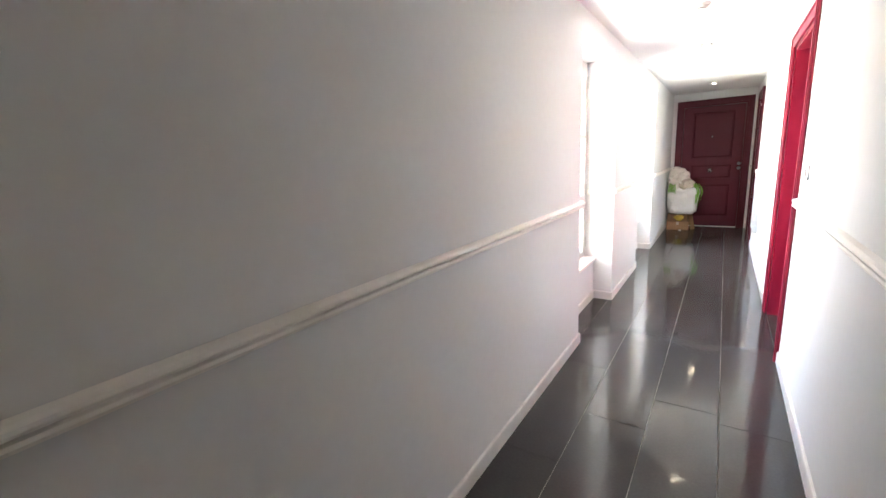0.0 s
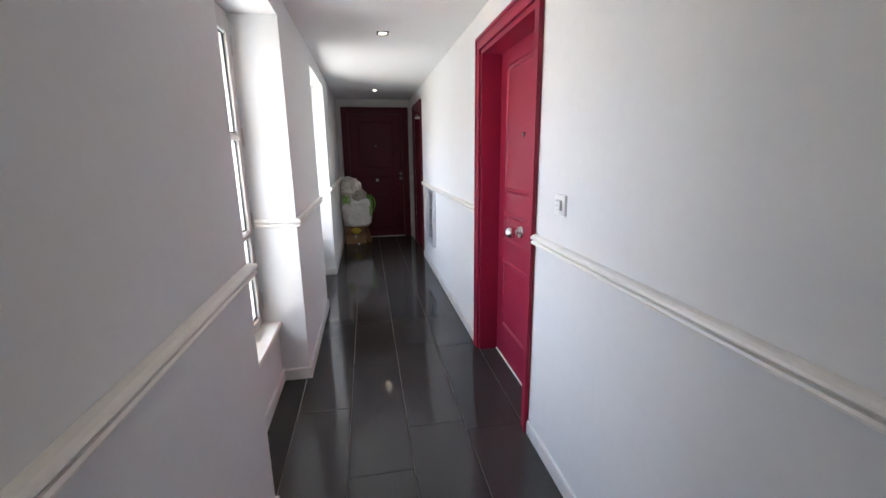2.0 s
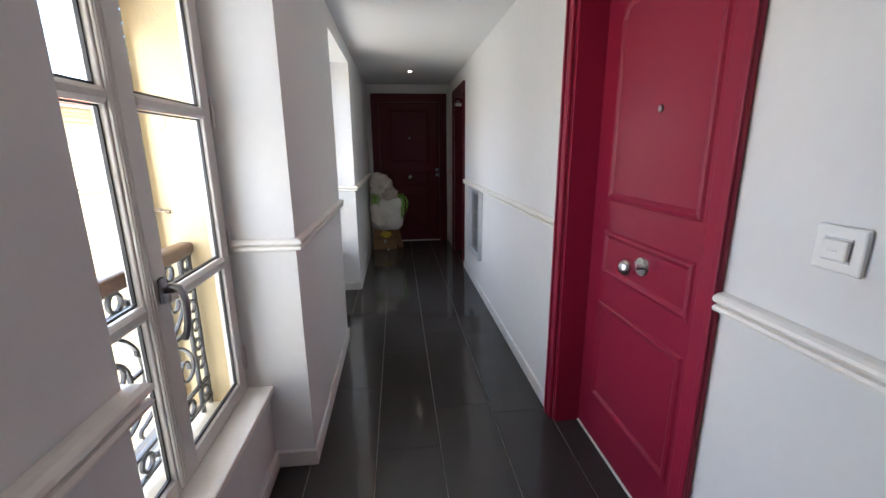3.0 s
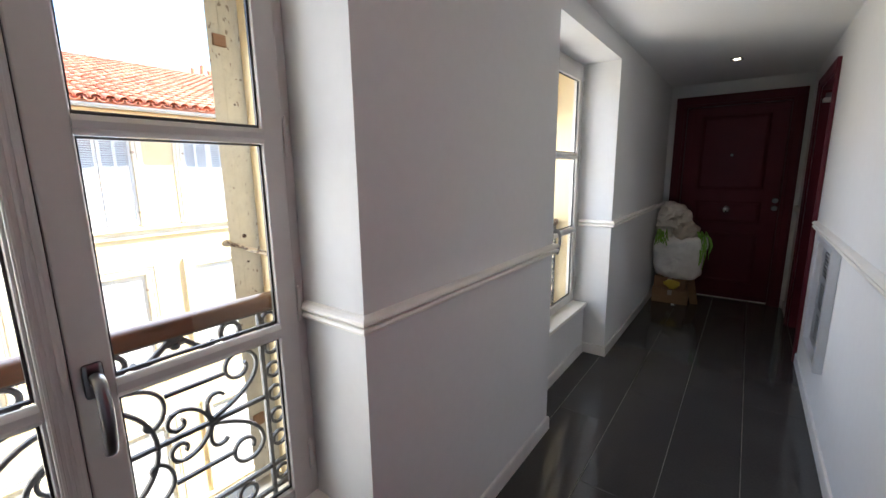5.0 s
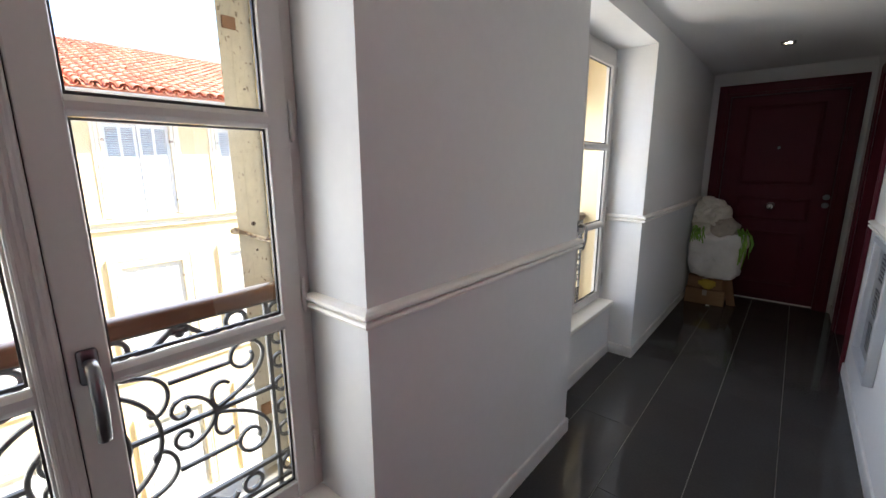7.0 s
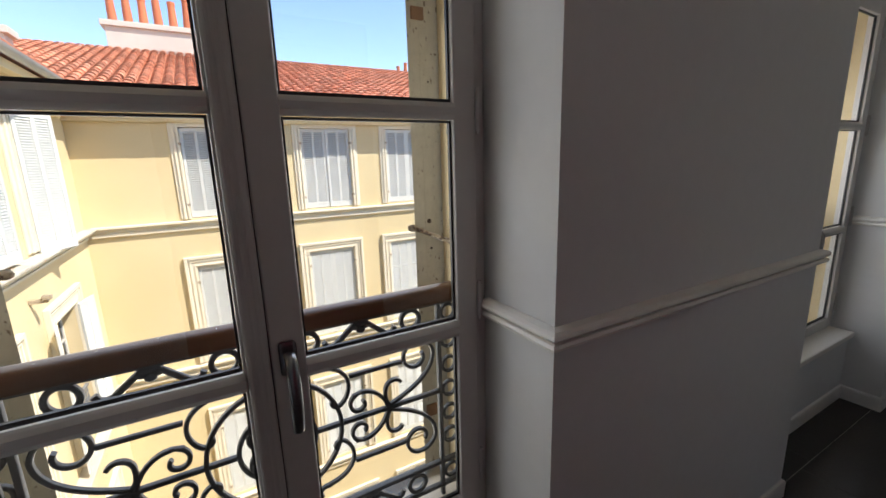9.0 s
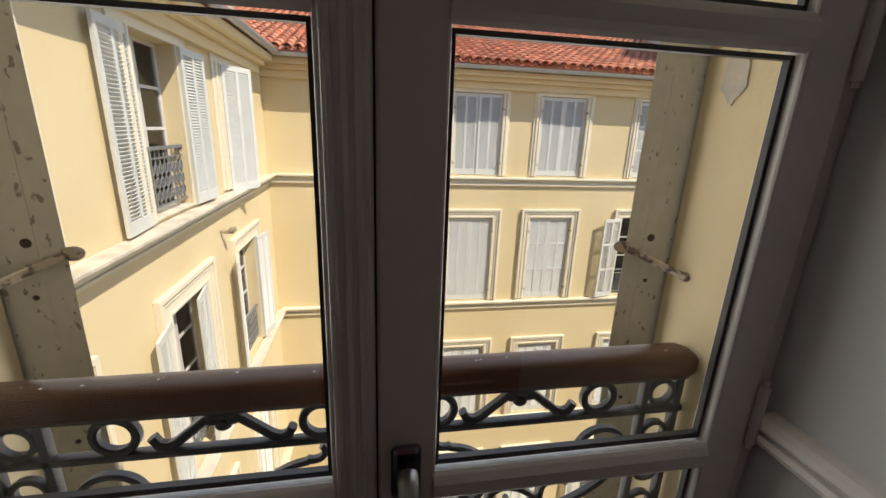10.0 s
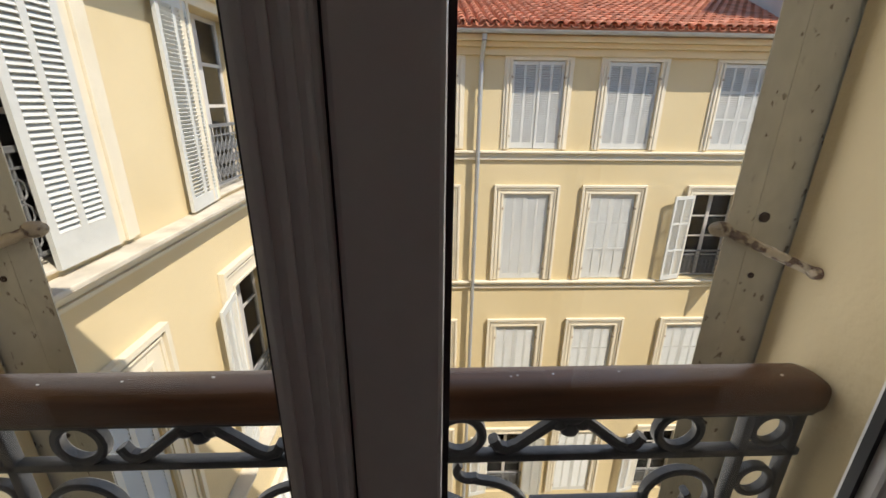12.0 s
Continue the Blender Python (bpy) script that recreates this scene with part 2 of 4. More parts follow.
def cyl(bm, p0, p1, r0, r1=None, seg=14, cap=True):
    p0, p1 = Vector(p0), Vector(p1)
    d = p1 - p0
    r = bmesh.ops.create_cone(bm, cap_ends=cap, segments=seg, radius1=r0, radius2=r0 if r1 is None else r1, depth=d.length)
    m = Matrix.Translation((p0 + p1) / 2) @ d.to_track_quat("Z", "Y").to_matrix().to_4x4()
    bmesh.ops.transform(bm, matrix=m, verts=r["verts"])
    return bm


def ball(bm, c, rx, ry=None, rz=None, seg=16):
    r = bmesh.ops.create_uvsphere(bm, u_segments=seg, v_segments=max(6, seg // 2), radius=1.0)
    bmesh.ops.scale(bm, vec=(rx, ry or rx, rz or rx), verts=r["verts"])
    bmesh.ops.translate(bm, vec=c, verts=r["verts"])
    return r["verts"]


def sweep(bm, pts, profile, closed=False, up=None):
    """Carries a closed 2D profile (side, up) along a line of points; for a planar line give the plane's normal as up."""
    pts = [Vector(p) for p in pts]
    n = len(pts)
    rings = []
    for i, p in enumerate(pts):
        a = pts[i - 1] if (i or closed) else p
        b = pts[(i + 1) % n] if (i < n - 1 or closed) else p
        d1, d2 = (p - a), (b - p)
        d1 = d1.normalized() if d1.length > 1e-9 else d2.normalized()
        d2 = d2.normalized() if d2.length > 1e-9 else d1
        t = (d1 + d2).normalized()
        u = Vector(up or (0, 0, 1))
        s = t.cross(u).normalized()
        v = s.cross(t).normalized()
        k = 1 / max(0.4, math.sqrt(max(0.0, (1 + d1.dot(d2)) / 2)))
        rings.append([bm.verts.new(p + s * (x * k) + v * y) for x, y in profile])
    m = len(profile)
    for i in range(n if closed else n - 1):
        q, r = rings[i], rings[(i + 1) % n]
        for j in range(m):
            bm.faces.new((q[j], q[(j + 1) % m], r[(j + 1) % m], r[j]))
    if not closed:
        bm.faces.new(rings[0])
        bm.faces.new(rings[-1])
    return bm


def flat_bar(w, h):
    c = min(w, h) * 0.25
    return [(-w / 2, -h / 2 + c), (-w / 2 + c, -h / 2), (w / 2 - c, -h / 2), (w / 2, -h / 2 + c), (w / 2, h / 2 - c), (w / 2 - c, h / 2), (-w / 2 + c, h / 2), (-w / 2, h / 2 - c)]


def cells(us, vs, holes):
    """The rectangles of a wall that is cut at us and vs, less the holes (u0, u1, v0, v1), merged along v."""
    us, vs = sorted(set(us)), sorted(set(vs))
    out = []
    for u0, u1 in zip(us, us[1:]):
        run = None
        for v0, v1 in zip(vs, vs[1:]):
            c = ((u0 + u1) / 2, (v0 + v1) / 2)
            if any(h[0] < c[0] < h[1] and h[2] < c[1] < h[3] for h in holes):
                if run:
                    out.append((u0, u1, *run))
                run = None
            else:
                run = (run[0], v1) if run else (v0, v1)
        if run:
            out.append((u0, u1, *run))
    return out


def holed(u0, u1, v0, v1, holes):
    us = [u0, u1] + [c for h in holes for c in h[:2] if u0 < c < u1]
    vs = [v0, v1] + [c for h in holes for c in h[2:] if v0 < c < v1]
    return cells(us, vs, holes)


def holed_slab(u0, u1, v0, v1, holes, place):
    """A wall with openings right through it, as one welded shell. place(u, v, side) gives the world point, side 0 or 1."""
    bm = bmesh.new()
    us = sorted({u0, u1, *[c for h in holes for c in h[:2]]})
    vs = sorted({v0, v1, *[c for h in holes for c in h[2:]]})
    solid = {}
    for i, (a, b) in enumerate(zip(us, us[1:])):
        for j, (c, d) in enumerate(zip(vs, vs[1:])):
            mu, mv = (a + b) / 2, (c + d) / 2
            solid[i, j] = not any(h[0] < mu < h[1] and h[2] < mv < h[3] for h in holes)
    pts = {}

    def at(i, j, s):
        if (i, j, s) not in pts:
            pts[i, j, s] = bm.verts.new(place(us[i], vs[j], s))
        return pts[i, j, s]
    for (i, j), on in solid.items():
        if not on:
            continue
        for s in (0, 1):
            bm.faces.new((at(i, j, s), at(i + 1, j, s), at(i + 1, j + 1, s), at(i, j + 1, s)))
        for di, dj, e in ((-1, 0, ((i, j), (i, j + 1))), (1, 0, ((i + 1, j), (i + 1, j + 1))), (0, -1, ((i, j), (i + 1, j))), (0, 1, ((i, j + 1), (i + 1, j + 1)))):
            if not solid.get((i + di, j + dj), False):
                (a, b), (c, d) = e
                bm.faces.new((at(a, b, 0), at(c, d, 0), at(c, d, 1), at(a, b, 1)))
    return bm


# ---- corridor: structure ----
W1 = (6.50, 7.55)
W2 = (8.825, 9.93)
WTOP, SILL = 2.115, 0.40
D1 = (6.83, 7.73)
D2 = (10.66, 11.48)
DTOP = 2.02

# west wall: an inner leaf with niches down to the floor, an outer leaf with the wider outer embrasures
solo("wall_west", holed_slab(SOUTH, NORTH + 0.3, 0.0, CEIL + 0.25, [(*W1, 0.0, WTOP), (*W2, 0.0, WTOP)],
     lambda u, v, s: (-0.30 if s else WEST, u, v)), WALL, "white painted plaster corridor wall with two window recesses", "wall", "structure")
for yy in (W1, W2):
    bm = boxes([(-0.298, -0.165, yy[0], yy[1], 0.0, SILL - 0.03)])
    solo("wall_under_window", bm, WALL, "white plaster parapet below the window", "wall", "structure")

OW1, OW2 = (6.486, 7.57), (8.8355, 9.9195)
FACE = -0.503
solo("facade_wall", holed_slab(4.79, 26.0, -12.0, 2.62, [(*OW1, 0.30, 2.16), (*OW2, 0.30, 2.16)],
     lambda u, v, s: (FACE if s else -0.302, u, v)), STUCCO_PALE, "pale yellow rendered outer wall around the windows", "wall", "structure")
for yy in (OW1, OW2):
    bm = bmesh.new()
    box(bm, -0.56, -0.304, yy[0] + 0.002, yy[1] - 0.002, 0.25, 0.335, 0.008)
    solo("outer_sill", bm, STONE, "worn cream stone outer window sill", "window sill", "structure")

solo("wall_east", holed_slab(SOUTH, NORTH + 0.3, 0.0, CEIL + 0.25, [(*D1, -0.01, DTOP), (*D2, -0.01, DTOP)],
     lambda u, v, s: (EAST + (0.30 if s else 0.0), u, v)), WALL, "white painted plaster corridor wall with two doorways", "wall", "structure")
DE = (0.135, 1.055)
solo("wall_north", holed_slab(WEST + 0.001, EAST - 0.001, 0.0, CEIL + 0.2, [(*DE, -0.01, 2.045)],
     lambda u, v, s: (u, NORTH + (0.3 if s else 0.0), v)), WALL, "white painted plaster end wall around a door", "wall", "structure")
solo("wall_south", boxes([(-0.3, 1.5, SOUTH - 0.2, SOUTH, 0.0, CEIL - 0.001)]), WALL, "white painted plaster wall closing the corridor", "wall", "structure")
bm = boxes([(-0.299, 1.47, SOUTH - 0.2, NORTH + 0.32, CEIL, CEIL + 0.12)])
ceiling = solo("ceiling", bm, CEILING, "smooth white painted ceiling", "ceiling", "structure")


# floor of long dark tiles over a grout bed
bm = boxes([(-0.175, 1.75, SOUTH - 0.1, NORTH + 0.55, -0.10, -0.003)])
floor = solo("floor", bm, GROUT, "glossy black long floor tiles with thin pale joints", "floor", "structure")

# rooms behind the doors are shut off
for (y0, y1) in (D1, D2):
    solo("wall_behind_door", boxes([(1.47, 1.50, y0 - 0.1, y1 + 0.1, 0.0, 2.2)]), WALL, "plaster wall behind the door", "wall", "structure")
solo("wall_behind_door", boxes([(0.0, 1.16, NORTH + 0.31, NORTH + 0.34, 0.0, 2.2)]), WALL, "plaster wall behind the door", "wall", "structure")

# chair rail profile: (out from wall, up)
RAIL_P = [(0, 0), (0.016, 0), (0.023, 0.003), (0.0255, 0.010), (0.022, 0.0165), (0.011, 0.0185), (0.011, 0.0220), (0.024, 0.0245), (0.028, 0.031), (0.026, 0.038), (0.018, 0.0435), (0.008, 0.046), (0, 0.047)]
SKIRT_P = [(0, 0), (0.012, 0.0), (0.012, 0.066), (0.009, 0.074), (0.0, 0.076)]
RAIL_Z = 0.985


def moulding(name, pts, profile, mat, label, category):
    """A moulding along a wall line; the wall is to the left of the walking direction."""
    bm = bmesh.new()
    sweep(bm, pts, profile)
    return solo(name, bm, mat, label, category, "structure")


def along(points, z):
    return [(x, y, z) for x, y in points]


g = 0.0006
runs_west_rail = [
    [(WEST + g, SOUTH), (WEST + g, W1[0] + g), (-0.236, W1[0] + g)],
    [(-0.236, W1[1] - g), (WEST + g, W1[1] - g), (WEST + g, W2[0] + g), (-0.236, W2[0] + g)],
    [(-0.236, W2[1] - g), (WEST + g, W2[1] - g), (WEST + g, NORTH - g), (0.062, NORTH - g)],
]
for r in runs_west_rail:
    moulding("chair_rail", along(r, RAIL_Z), RAIL_P, TRIM, "cream painted moulded chair rail", "chair rail")
runs_east = [
    [(EAST - g, D1[0] - 0.0635), (EAST - g, SOUTH)],
    [(EAST - g, D2[0] - 0.062), (EAST - g, D1[1] + 0.0635)],
    [(1.132, NORTH - g), (EAST - g, NORTH - g), (EAST - g, D2[1] + 0.072)],
]
for r in runs_east:
    moulding("chair_rail", along(r, RAIL_Z), RAIL_P, TRIM, "cream painted moulded chair rail", "chair rail")
skirt_west = [
    [(WEST + g, SOUTH), (WEST + g, W1[0] + g), (-0.165 + g, W1[0] + g), (-0.165 + g, W1[1] - g), (WEST + g, W1[1] - g), (WEST + g, W2[0] + g),
     (-0.165 + g, W2[0] + g), (-0.165 + g, W2[1] - g), (WEST + g, W2[1] - g), (WEST + g, NORTH - g), (0.062, NORTH - g)],
]
for r in skirt_west + runs_east:
    moulding("baseboard", along(r, 0.0), SKIRT_P, SKIRT, "white painted low baseboard", "baseboard")


# ---- corridor: windows ----
def window(index, y0, y1):
    """A white two-leaf casement with three panes a leaf, closed, with its sill and handle."""
    xf, xb, xl = -0.238, -0.298, -0.268          # room face, back of the frame, back of the leaves
    w = thing(f"window_{index}", ((xf + xb) / 2, (y0 + y1) / 2, SILL), "white two-leaf casement window with three panes per leaf, closed", "window", kind="structure")
    e = 0.0015
    yc = (y0 + y1) / 2 - 0.010
    fr = 0.045
    part("window_frame", boxes([(xb, xf - 0.012, y0 + e, y0 + fr, SILL + e, WTOP - e), (xb, xf - 0.012, y1 - fr, y1 - e, SILL + e, WTOP - e),
                                (xb, xf - 0.012, y0 + fr, y1 - fr, WTOP - 0.055, WTOP - e), (xb, xf - 0.012, y0 + fr, y1 - fr, SILL + e, SILL + 0.022)], 0.003), UPVC, w)
    bm = bmesh.new()
    box(bm, xf - 0.02, -0.142, y0 + e, y1 - e, SILL - 0.030, SILL, 0.006)
    part("window_sill", bm, TRIM, w, "cream painted inner sill")
    zb, zt = SILL + 0.012, WTOP - 0.045
    m2, m1 = (0.944, 0.986), (1.469, 1.507)
    gb, gt = 0.468, 1.995
    for side in (-1, 1):
        if side > 0:
            l0, l1 = yc + 0.006, y1 - fr + 0.012
            g0, g1 = yc + 0.073, y1 - 0.092
        else:
            l0, l1 = y0 + fr - 0.012, yc + 0.004
            g0, g1 = y0 + 0.098, yc - 0.046
        bm = boxes([(xl, xf, l0, g0, zb, zt), (xl, xf, g1, l1, zb, zt),
                    (xl, xf, g0, g1, zb, gb), (xl, xf, g0, g1, gt, zt)], 0.004)
        leaf = part("casement_leaf", bm, UPVC, w)
        bm = bmesh.new()
        for a, b in (m1, m2):
            c, h = (a + b) / 2, (b - a) / 2
            prof = [(xl + 0.001, -h + 0.008), (xf - 0.012, -h + 0.006), (xf - 0.004, -h), (xf, -h + 0.004), (xf + 0.006, -h * 0.4), (xf + 0.006, h * 0.4), (xf, h - 0.004), (xf - 0.004, h), (xf - 0.012, h - 0.006), (xl + 0.001, h - 0.008)]
            va = [bm.verts.new((px, g0 - 0.002, c + pz)) for px, pz in prof]
            vb = [bm.verts.new((px, g1 + 0.002, c + pz)) for px, pz in prof]
            k = len(prof)
            for i in range(k):
                bm.faces.new((va[i], va[(i + 1) % k], vb[(i + 1) % k], vb[i]))
            bm.faces.new(va)
            bm.faces.new(vb)
        part("glazing_bar", bm, UPVC, leaf)
        panes = [(gb, m2[0]), (m2[1], m1[0]), (m1[1], gt)]
        for a, b in panes:
            part("pane", boxes([(-0.2645, -0.2605, g0 - 0.004, g1 + 0.004, a - 0.003, b + 0.003)]), GLASS, leaf).visible_shadow = False
            t = 0.0055
            part("gasket", boxes([(-0.2600, -0.2515, g0 + 0.0005, g0 + t, a + 0.0005, b - 0.0005), (-0.2600, -0.2515, g1 - t, g1 - 0.0005, a + 0.0005, b - 0.0005),
                                  (-0.2600, -0.2515, g0 + t, g1 - t, a + 0.0005, a + 0.008), (-0.2600, -0.2515, g0 + t, g1 - t, b - t, b - 0.0005)]), GASKET, leaf, "black rubber glazing gasket")
        ye = y1 - fr + 0.016 if side > 0 else y0 + fr - 0.016
        for zh in (0.55, 1.03, 1.49, 1.95):
            bm = bmesh.new()
            cyl(bm, (xf + 0.004, ye, zh - 0.045), (xf + 0.004, ye, zh + 0.045), 0.0065, seg=10)
            cyl(bm, (xf + 0.004, ye, zh - 0.052), (xf + 0.004, ye, zh + 0.052), 0.004, seg=8)
            part("hinge", bm, UPVC, w, smooth=True)
    # cover strip of the meeting stiles, with fine grooves
    bm = boxes([(xf + 0.0005, xf + 0.009, yc - 0.040, yc + 0.001, zb + 0.02, zt - 0.02)], 0.003)
    for yy in (yc - 0.033, yc - 0.0205, yc - 0.009):
        box(bm, xf + 0.008, xf + 0.0115, yy - 0.003, yy + 0.003, zb + 0.02, zt - 0.02, 0.001)
    part("cover_strip", bm, UPVC, w)
    part("gasket", boxes([(xb + 0.012, xf - 0.006, yc + 0.0035, yc + 0.0065, zb + 0.003, zt - 0.003)]), GASKET, w, "black rubber seal between the leaves")
    # espagnolette handle
    hy, hz = yc + 0.037, 1.0
    h = part("handle", boxes([(xf + 0.0005, xf + 0.011, hy - 0.017, hy + 0.017, hz - 0.036, hz + 0.036)], 0.007), STEEL, w, "brushed steel lever handle")
    bm = bmesh.new()
    cyl(bm, (xf + 0.010, hy, hz), (xf + 0.040, hy, hz), 0.009, seg=12)
    pts = [(xf + 0.022, hy, hz + 0.012), (xf + 0.036, hy, hz + 0.011), (xf + 0.048, hy, hz + 0.004), (xf + 0.056, hy, hz - 0.012), (xf + 0.059, hy, hz - 0.036), (xf + 0.058, hy, hz - 0.070), (xf + 0.053, hy, hz - 0.105), (xf + 0.046, hy, hz - 0.134), (xf + 0.042, hy, hz - 0.142)]
    prof = [(0.009 * math.cos(radians(a)), 0.012 * math.sin(radians(a))) for a in range(0, 360, 30)]
    sweep(bm, pts, prof, up=(0, 1, 0))
    part("lever", bm, STEEL, h, "brushed steel lever", smooth=True)
    return w


window(1, *W1)
window(2, *W2)


# ---- corridor: doors ----
def panel_mould(bm, place, u0, u1, v0, v1, arch=0.0):
    """A raised moulding round a door panel, on the leaf's plane; arch clips the upper corners."""
    w = 0.016
    if arch:
        pts = [(u0, v0), (u1, v0), (u1, v1 - arch), (u1 - arch * 0.35, v1 - arch * 0.25), (u1 - arch, v1), (u0 + arch, v1), (u0 + arch * 0.35, v1 - arch * 0.25), (u0, v1 - arch)]
    else:
        pts = [(u0, v0), (u1, v0), (u1, v1), (u0, v1)]
    k = len(pts)
    c = Vector(((u0 + u1) / 2, (v0 + v1) / 2))
    prof = [(-w, 0.0), (-w * 0.6, 0.007), (0.0, 0.010), (w * 0.5, 0.006), (w, 0.0)]
    rings = []
    for i in range(k):
        p = Vector(pts[i])
        a, b = (p - Vector(pts[i - 1])).normalized(), (Vector(pts[(i + 1) % k]) - p).normalized()
        n = (Vector((-a.y, a.x)) + Vector((-b.y, b.x)))
        n = n / max(0.3, n.length_squared / 2)
        rings.append([bm.verts.new(place(p.x + n.x * s, p.y + n.y * s, h)) for s, h in prof])
    for i in range(k):
        q, r = rings[i], rings[(i + 1) % k]
        for j in range(len(prof) - 1):
            bm.faces.new((q[j], q[j + 1], r[j + 1], r[j]))


def door(index, u0, u1, top, place, depth, panels, knob, label, architrave=(0.07, 0.07), locks=(), peep=None, proud=0.018, paint=None):
    """A panelled door deep in its doorway, with lining and architrave. place(u, v, n): n metres out of the wall's face."""
    base = Vector(place((u0 + u1) / 2, 0, 0))
    d = thing(f"door_{index}", base, label, "door", kind="structure")

    def pbox(rows, bevel=0.0):
        bm = bmesh.new()
        for a, b, c, e, n0, n1 in rows:
            p, q = Vector(place(a, c, n0)), Vector(place(b, e, n1))
            box(bm, min(p.x, q.x), max(p.x, q.x), min(p.y, q.y), max(p.y, q.y), min(p.z, q.z), max(p.z, q.z), bevel)
        return bm
    aw, tw = architrave
    paint = paint or RED
    e = 0.0015
    ar = [(u0 - aw, u0 + 0.004, 0.0, top + tw, e, proud), (u1 - 0.004, u1 + aw, 0.0, top + tw, e, proud), (u0 + 0.004, u1 - 0.004, top - 0.004, top + tw, e, proud)]
    bm = pbox(ar, 0.004)
    ins = [(u0 - aw, u0 - aw + 0.02, 0.0, top + tw, proud, proud + 0.007), (u1 + aw - 0.02, u1 + aw, 0.0, top + tw, proud, proud + 0.007), (u0 - aw + 0.02, u1 + aw - 0.02, top + tw - 0.02, top + tw, proud, proud + 0.007)]
    for r in ins:
        p, q = Vector(place(r[0], r[2], r[4])), Vector(place(r[1], r[3], r[5]))
        box(bm, min(p.x, q.x), max(p.x, q.x), min(p.y, q.y), max(p.y, q.y), min(p.z, q.z), max(p.z, q.z), 0.003)
    part("architrave", bm, paint, d)
    part("lining", pbox([(u0 + e, u0 + 0.03, 0.0, top - e, -0.29, 0.0), (u1 - 0.03, u1 - e, 0.0, top - e, -0.29, 0.0), (u0 + 0.03, u1 - 0.03, top - 0.03, top - e, -0.29, 0.0)]), paint, d)
    leaf = part("leaf", pbox([(u0 + 0.031, u1 - 0.031, 0.012, top - 0.031, -depth - 0.04, -depth)], 0.003), paint, d)
    bm = bmesh.new()
    for p in panels:
        panel_mould(bm, lambda u, v, h: place(u, v, -depth + h), *p)
    part("panel_moulding", bm, paint, leaf)
    part("threshold", pbox([(u0 + 0.032, u1 - 0.032, 0.0, 0.010, -depth - 0.035, -depth + 0.004)]), TRIM, d, "pale worn threshold strip")
    if knob:
        ku, kv = knob
        bm = bmesh.new()
        cyl(bm, place(ku, kv, -depth), place(ku, kv, -depth + 0.008), 0.038, 0.034, seg=24)
        cyl(bm, place(ku, kv, -depth + 0.008), place(ku, kv, -depth + 0.040), 0.011, seg=16)
        ball(bm, place(ku, kv, -depth + 0.058), 0.034, seg=20)
        part("knob", bm, CHROME, leaf, "polished metal centre knob", smooth=True)
    for ku, kv in locks:
        bm = bmesh.new()
        cyl(bm, place(ku, kv, -depth), place(ku, kv, -depth + 0.012), 0.026, 0.022, seg=20)
        cyl(bm, place(ku, kv, -depth + 0.012), place(ku, kv, -depth + 0.020), 0.012, seg=14)
        part("lock", bm, STEEL, leaf, "round metal lock rosette", smooth=True)
    if peep:
        bm = bmesh.new()
        cyl(bm, place(*peep, -depth), place(*peep, -depth + 0.006), 0.014, 0.011, seg=6)
        part("peephole", bm, STEEL, leaf, "small metal peephole", smooth=True)
    return d


def on_east(u, v, n):
    return (EAST - n, u, v)


def on_north(u, v, n):
    return (u, NORTH - n, v)


u0, u1 = D1
door(1, u0, u1, DTOP, on_east, 0.125, [(7.04, 7.565, 1.165, 1.885, 0.05), (7.04, 7.565, 0.848, 1.008), (7.04, 7.565, 0.25, 0.696)],
     (7.29, 0.938), "closed burgundy panelled door in a deep painted frame", peep=(7.281, 1.49), architrave=(0.062, 0.072))
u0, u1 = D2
# door 2 wears the dark red so that its colour holds the shade
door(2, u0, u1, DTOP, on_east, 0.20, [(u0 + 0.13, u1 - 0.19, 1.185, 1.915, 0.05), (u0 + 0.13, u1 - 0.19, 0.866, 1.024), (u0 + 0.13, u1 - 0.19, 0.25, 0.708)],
             (11.1, 0.955), "closed panelled burgundy door, darkened for shade, deep in wall near end", architrave=(0.060, 0.06), paint=DARKRED)
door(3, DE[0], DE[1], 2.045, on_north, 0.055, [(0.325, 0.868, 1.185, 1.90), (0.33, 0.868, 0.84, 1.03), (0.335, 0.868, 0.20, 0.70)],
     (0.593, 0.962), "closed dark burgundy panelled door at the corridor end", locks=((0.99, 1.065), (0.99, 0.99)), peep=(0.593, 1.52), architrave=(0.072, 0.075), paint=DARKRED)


# ---- corridor: fixtures ----
def ceiling_spot(x, y):
    s = thing("ceiling_spotlight", (x, y, CEIL), "small square recessed ceiling spotlight in a dark frame, lit", "spotlight", "ceiling spotlights")
    a, b = 0.044, 0.030
    z0, z1 = CEIL - 0.007, CEIL - 0.0008
    part("frame", boxes([(x - a, x + a, y - a, y - b, z0, z1), (x - a, x + a, y + b, y + a, z0, z1), (x - a, x - b, y - b, y + b, z0, z1), (x + b, x + a, y - b, y + b, z0, z1)], 0.001), STEEL, s, "dark metal frame")
    bm = bmesh.new()
    cyl(bm, (x, y, CEIL - 0.0045), (x, y, CEIL - 0.001), 0.020, seg=20)
    part("bulb", bm, LAMP, s, "glowing round bulb")
    return s


LAMP = glow_material("lamp_glow", (1.0, 0.84, 0.62), 2.2)
for x, y in SPOTS:
    ceiling_spot(x, y)

sd = thing("smoke_detector", (0.60, 7.015, CEIL), "round cream plastic smoke detector on the ceiling", "smoke detector")
bm = bmesh.new()
cyl(bm, (0.60, 7.015, CEIL - 0.016), (0.60, 7.015, CEIL - 0.0008), 0.050, 0.054, seg=32)
part("base", bm, PLASTIC, sd, smooth=True)
bm = bmesh.new()
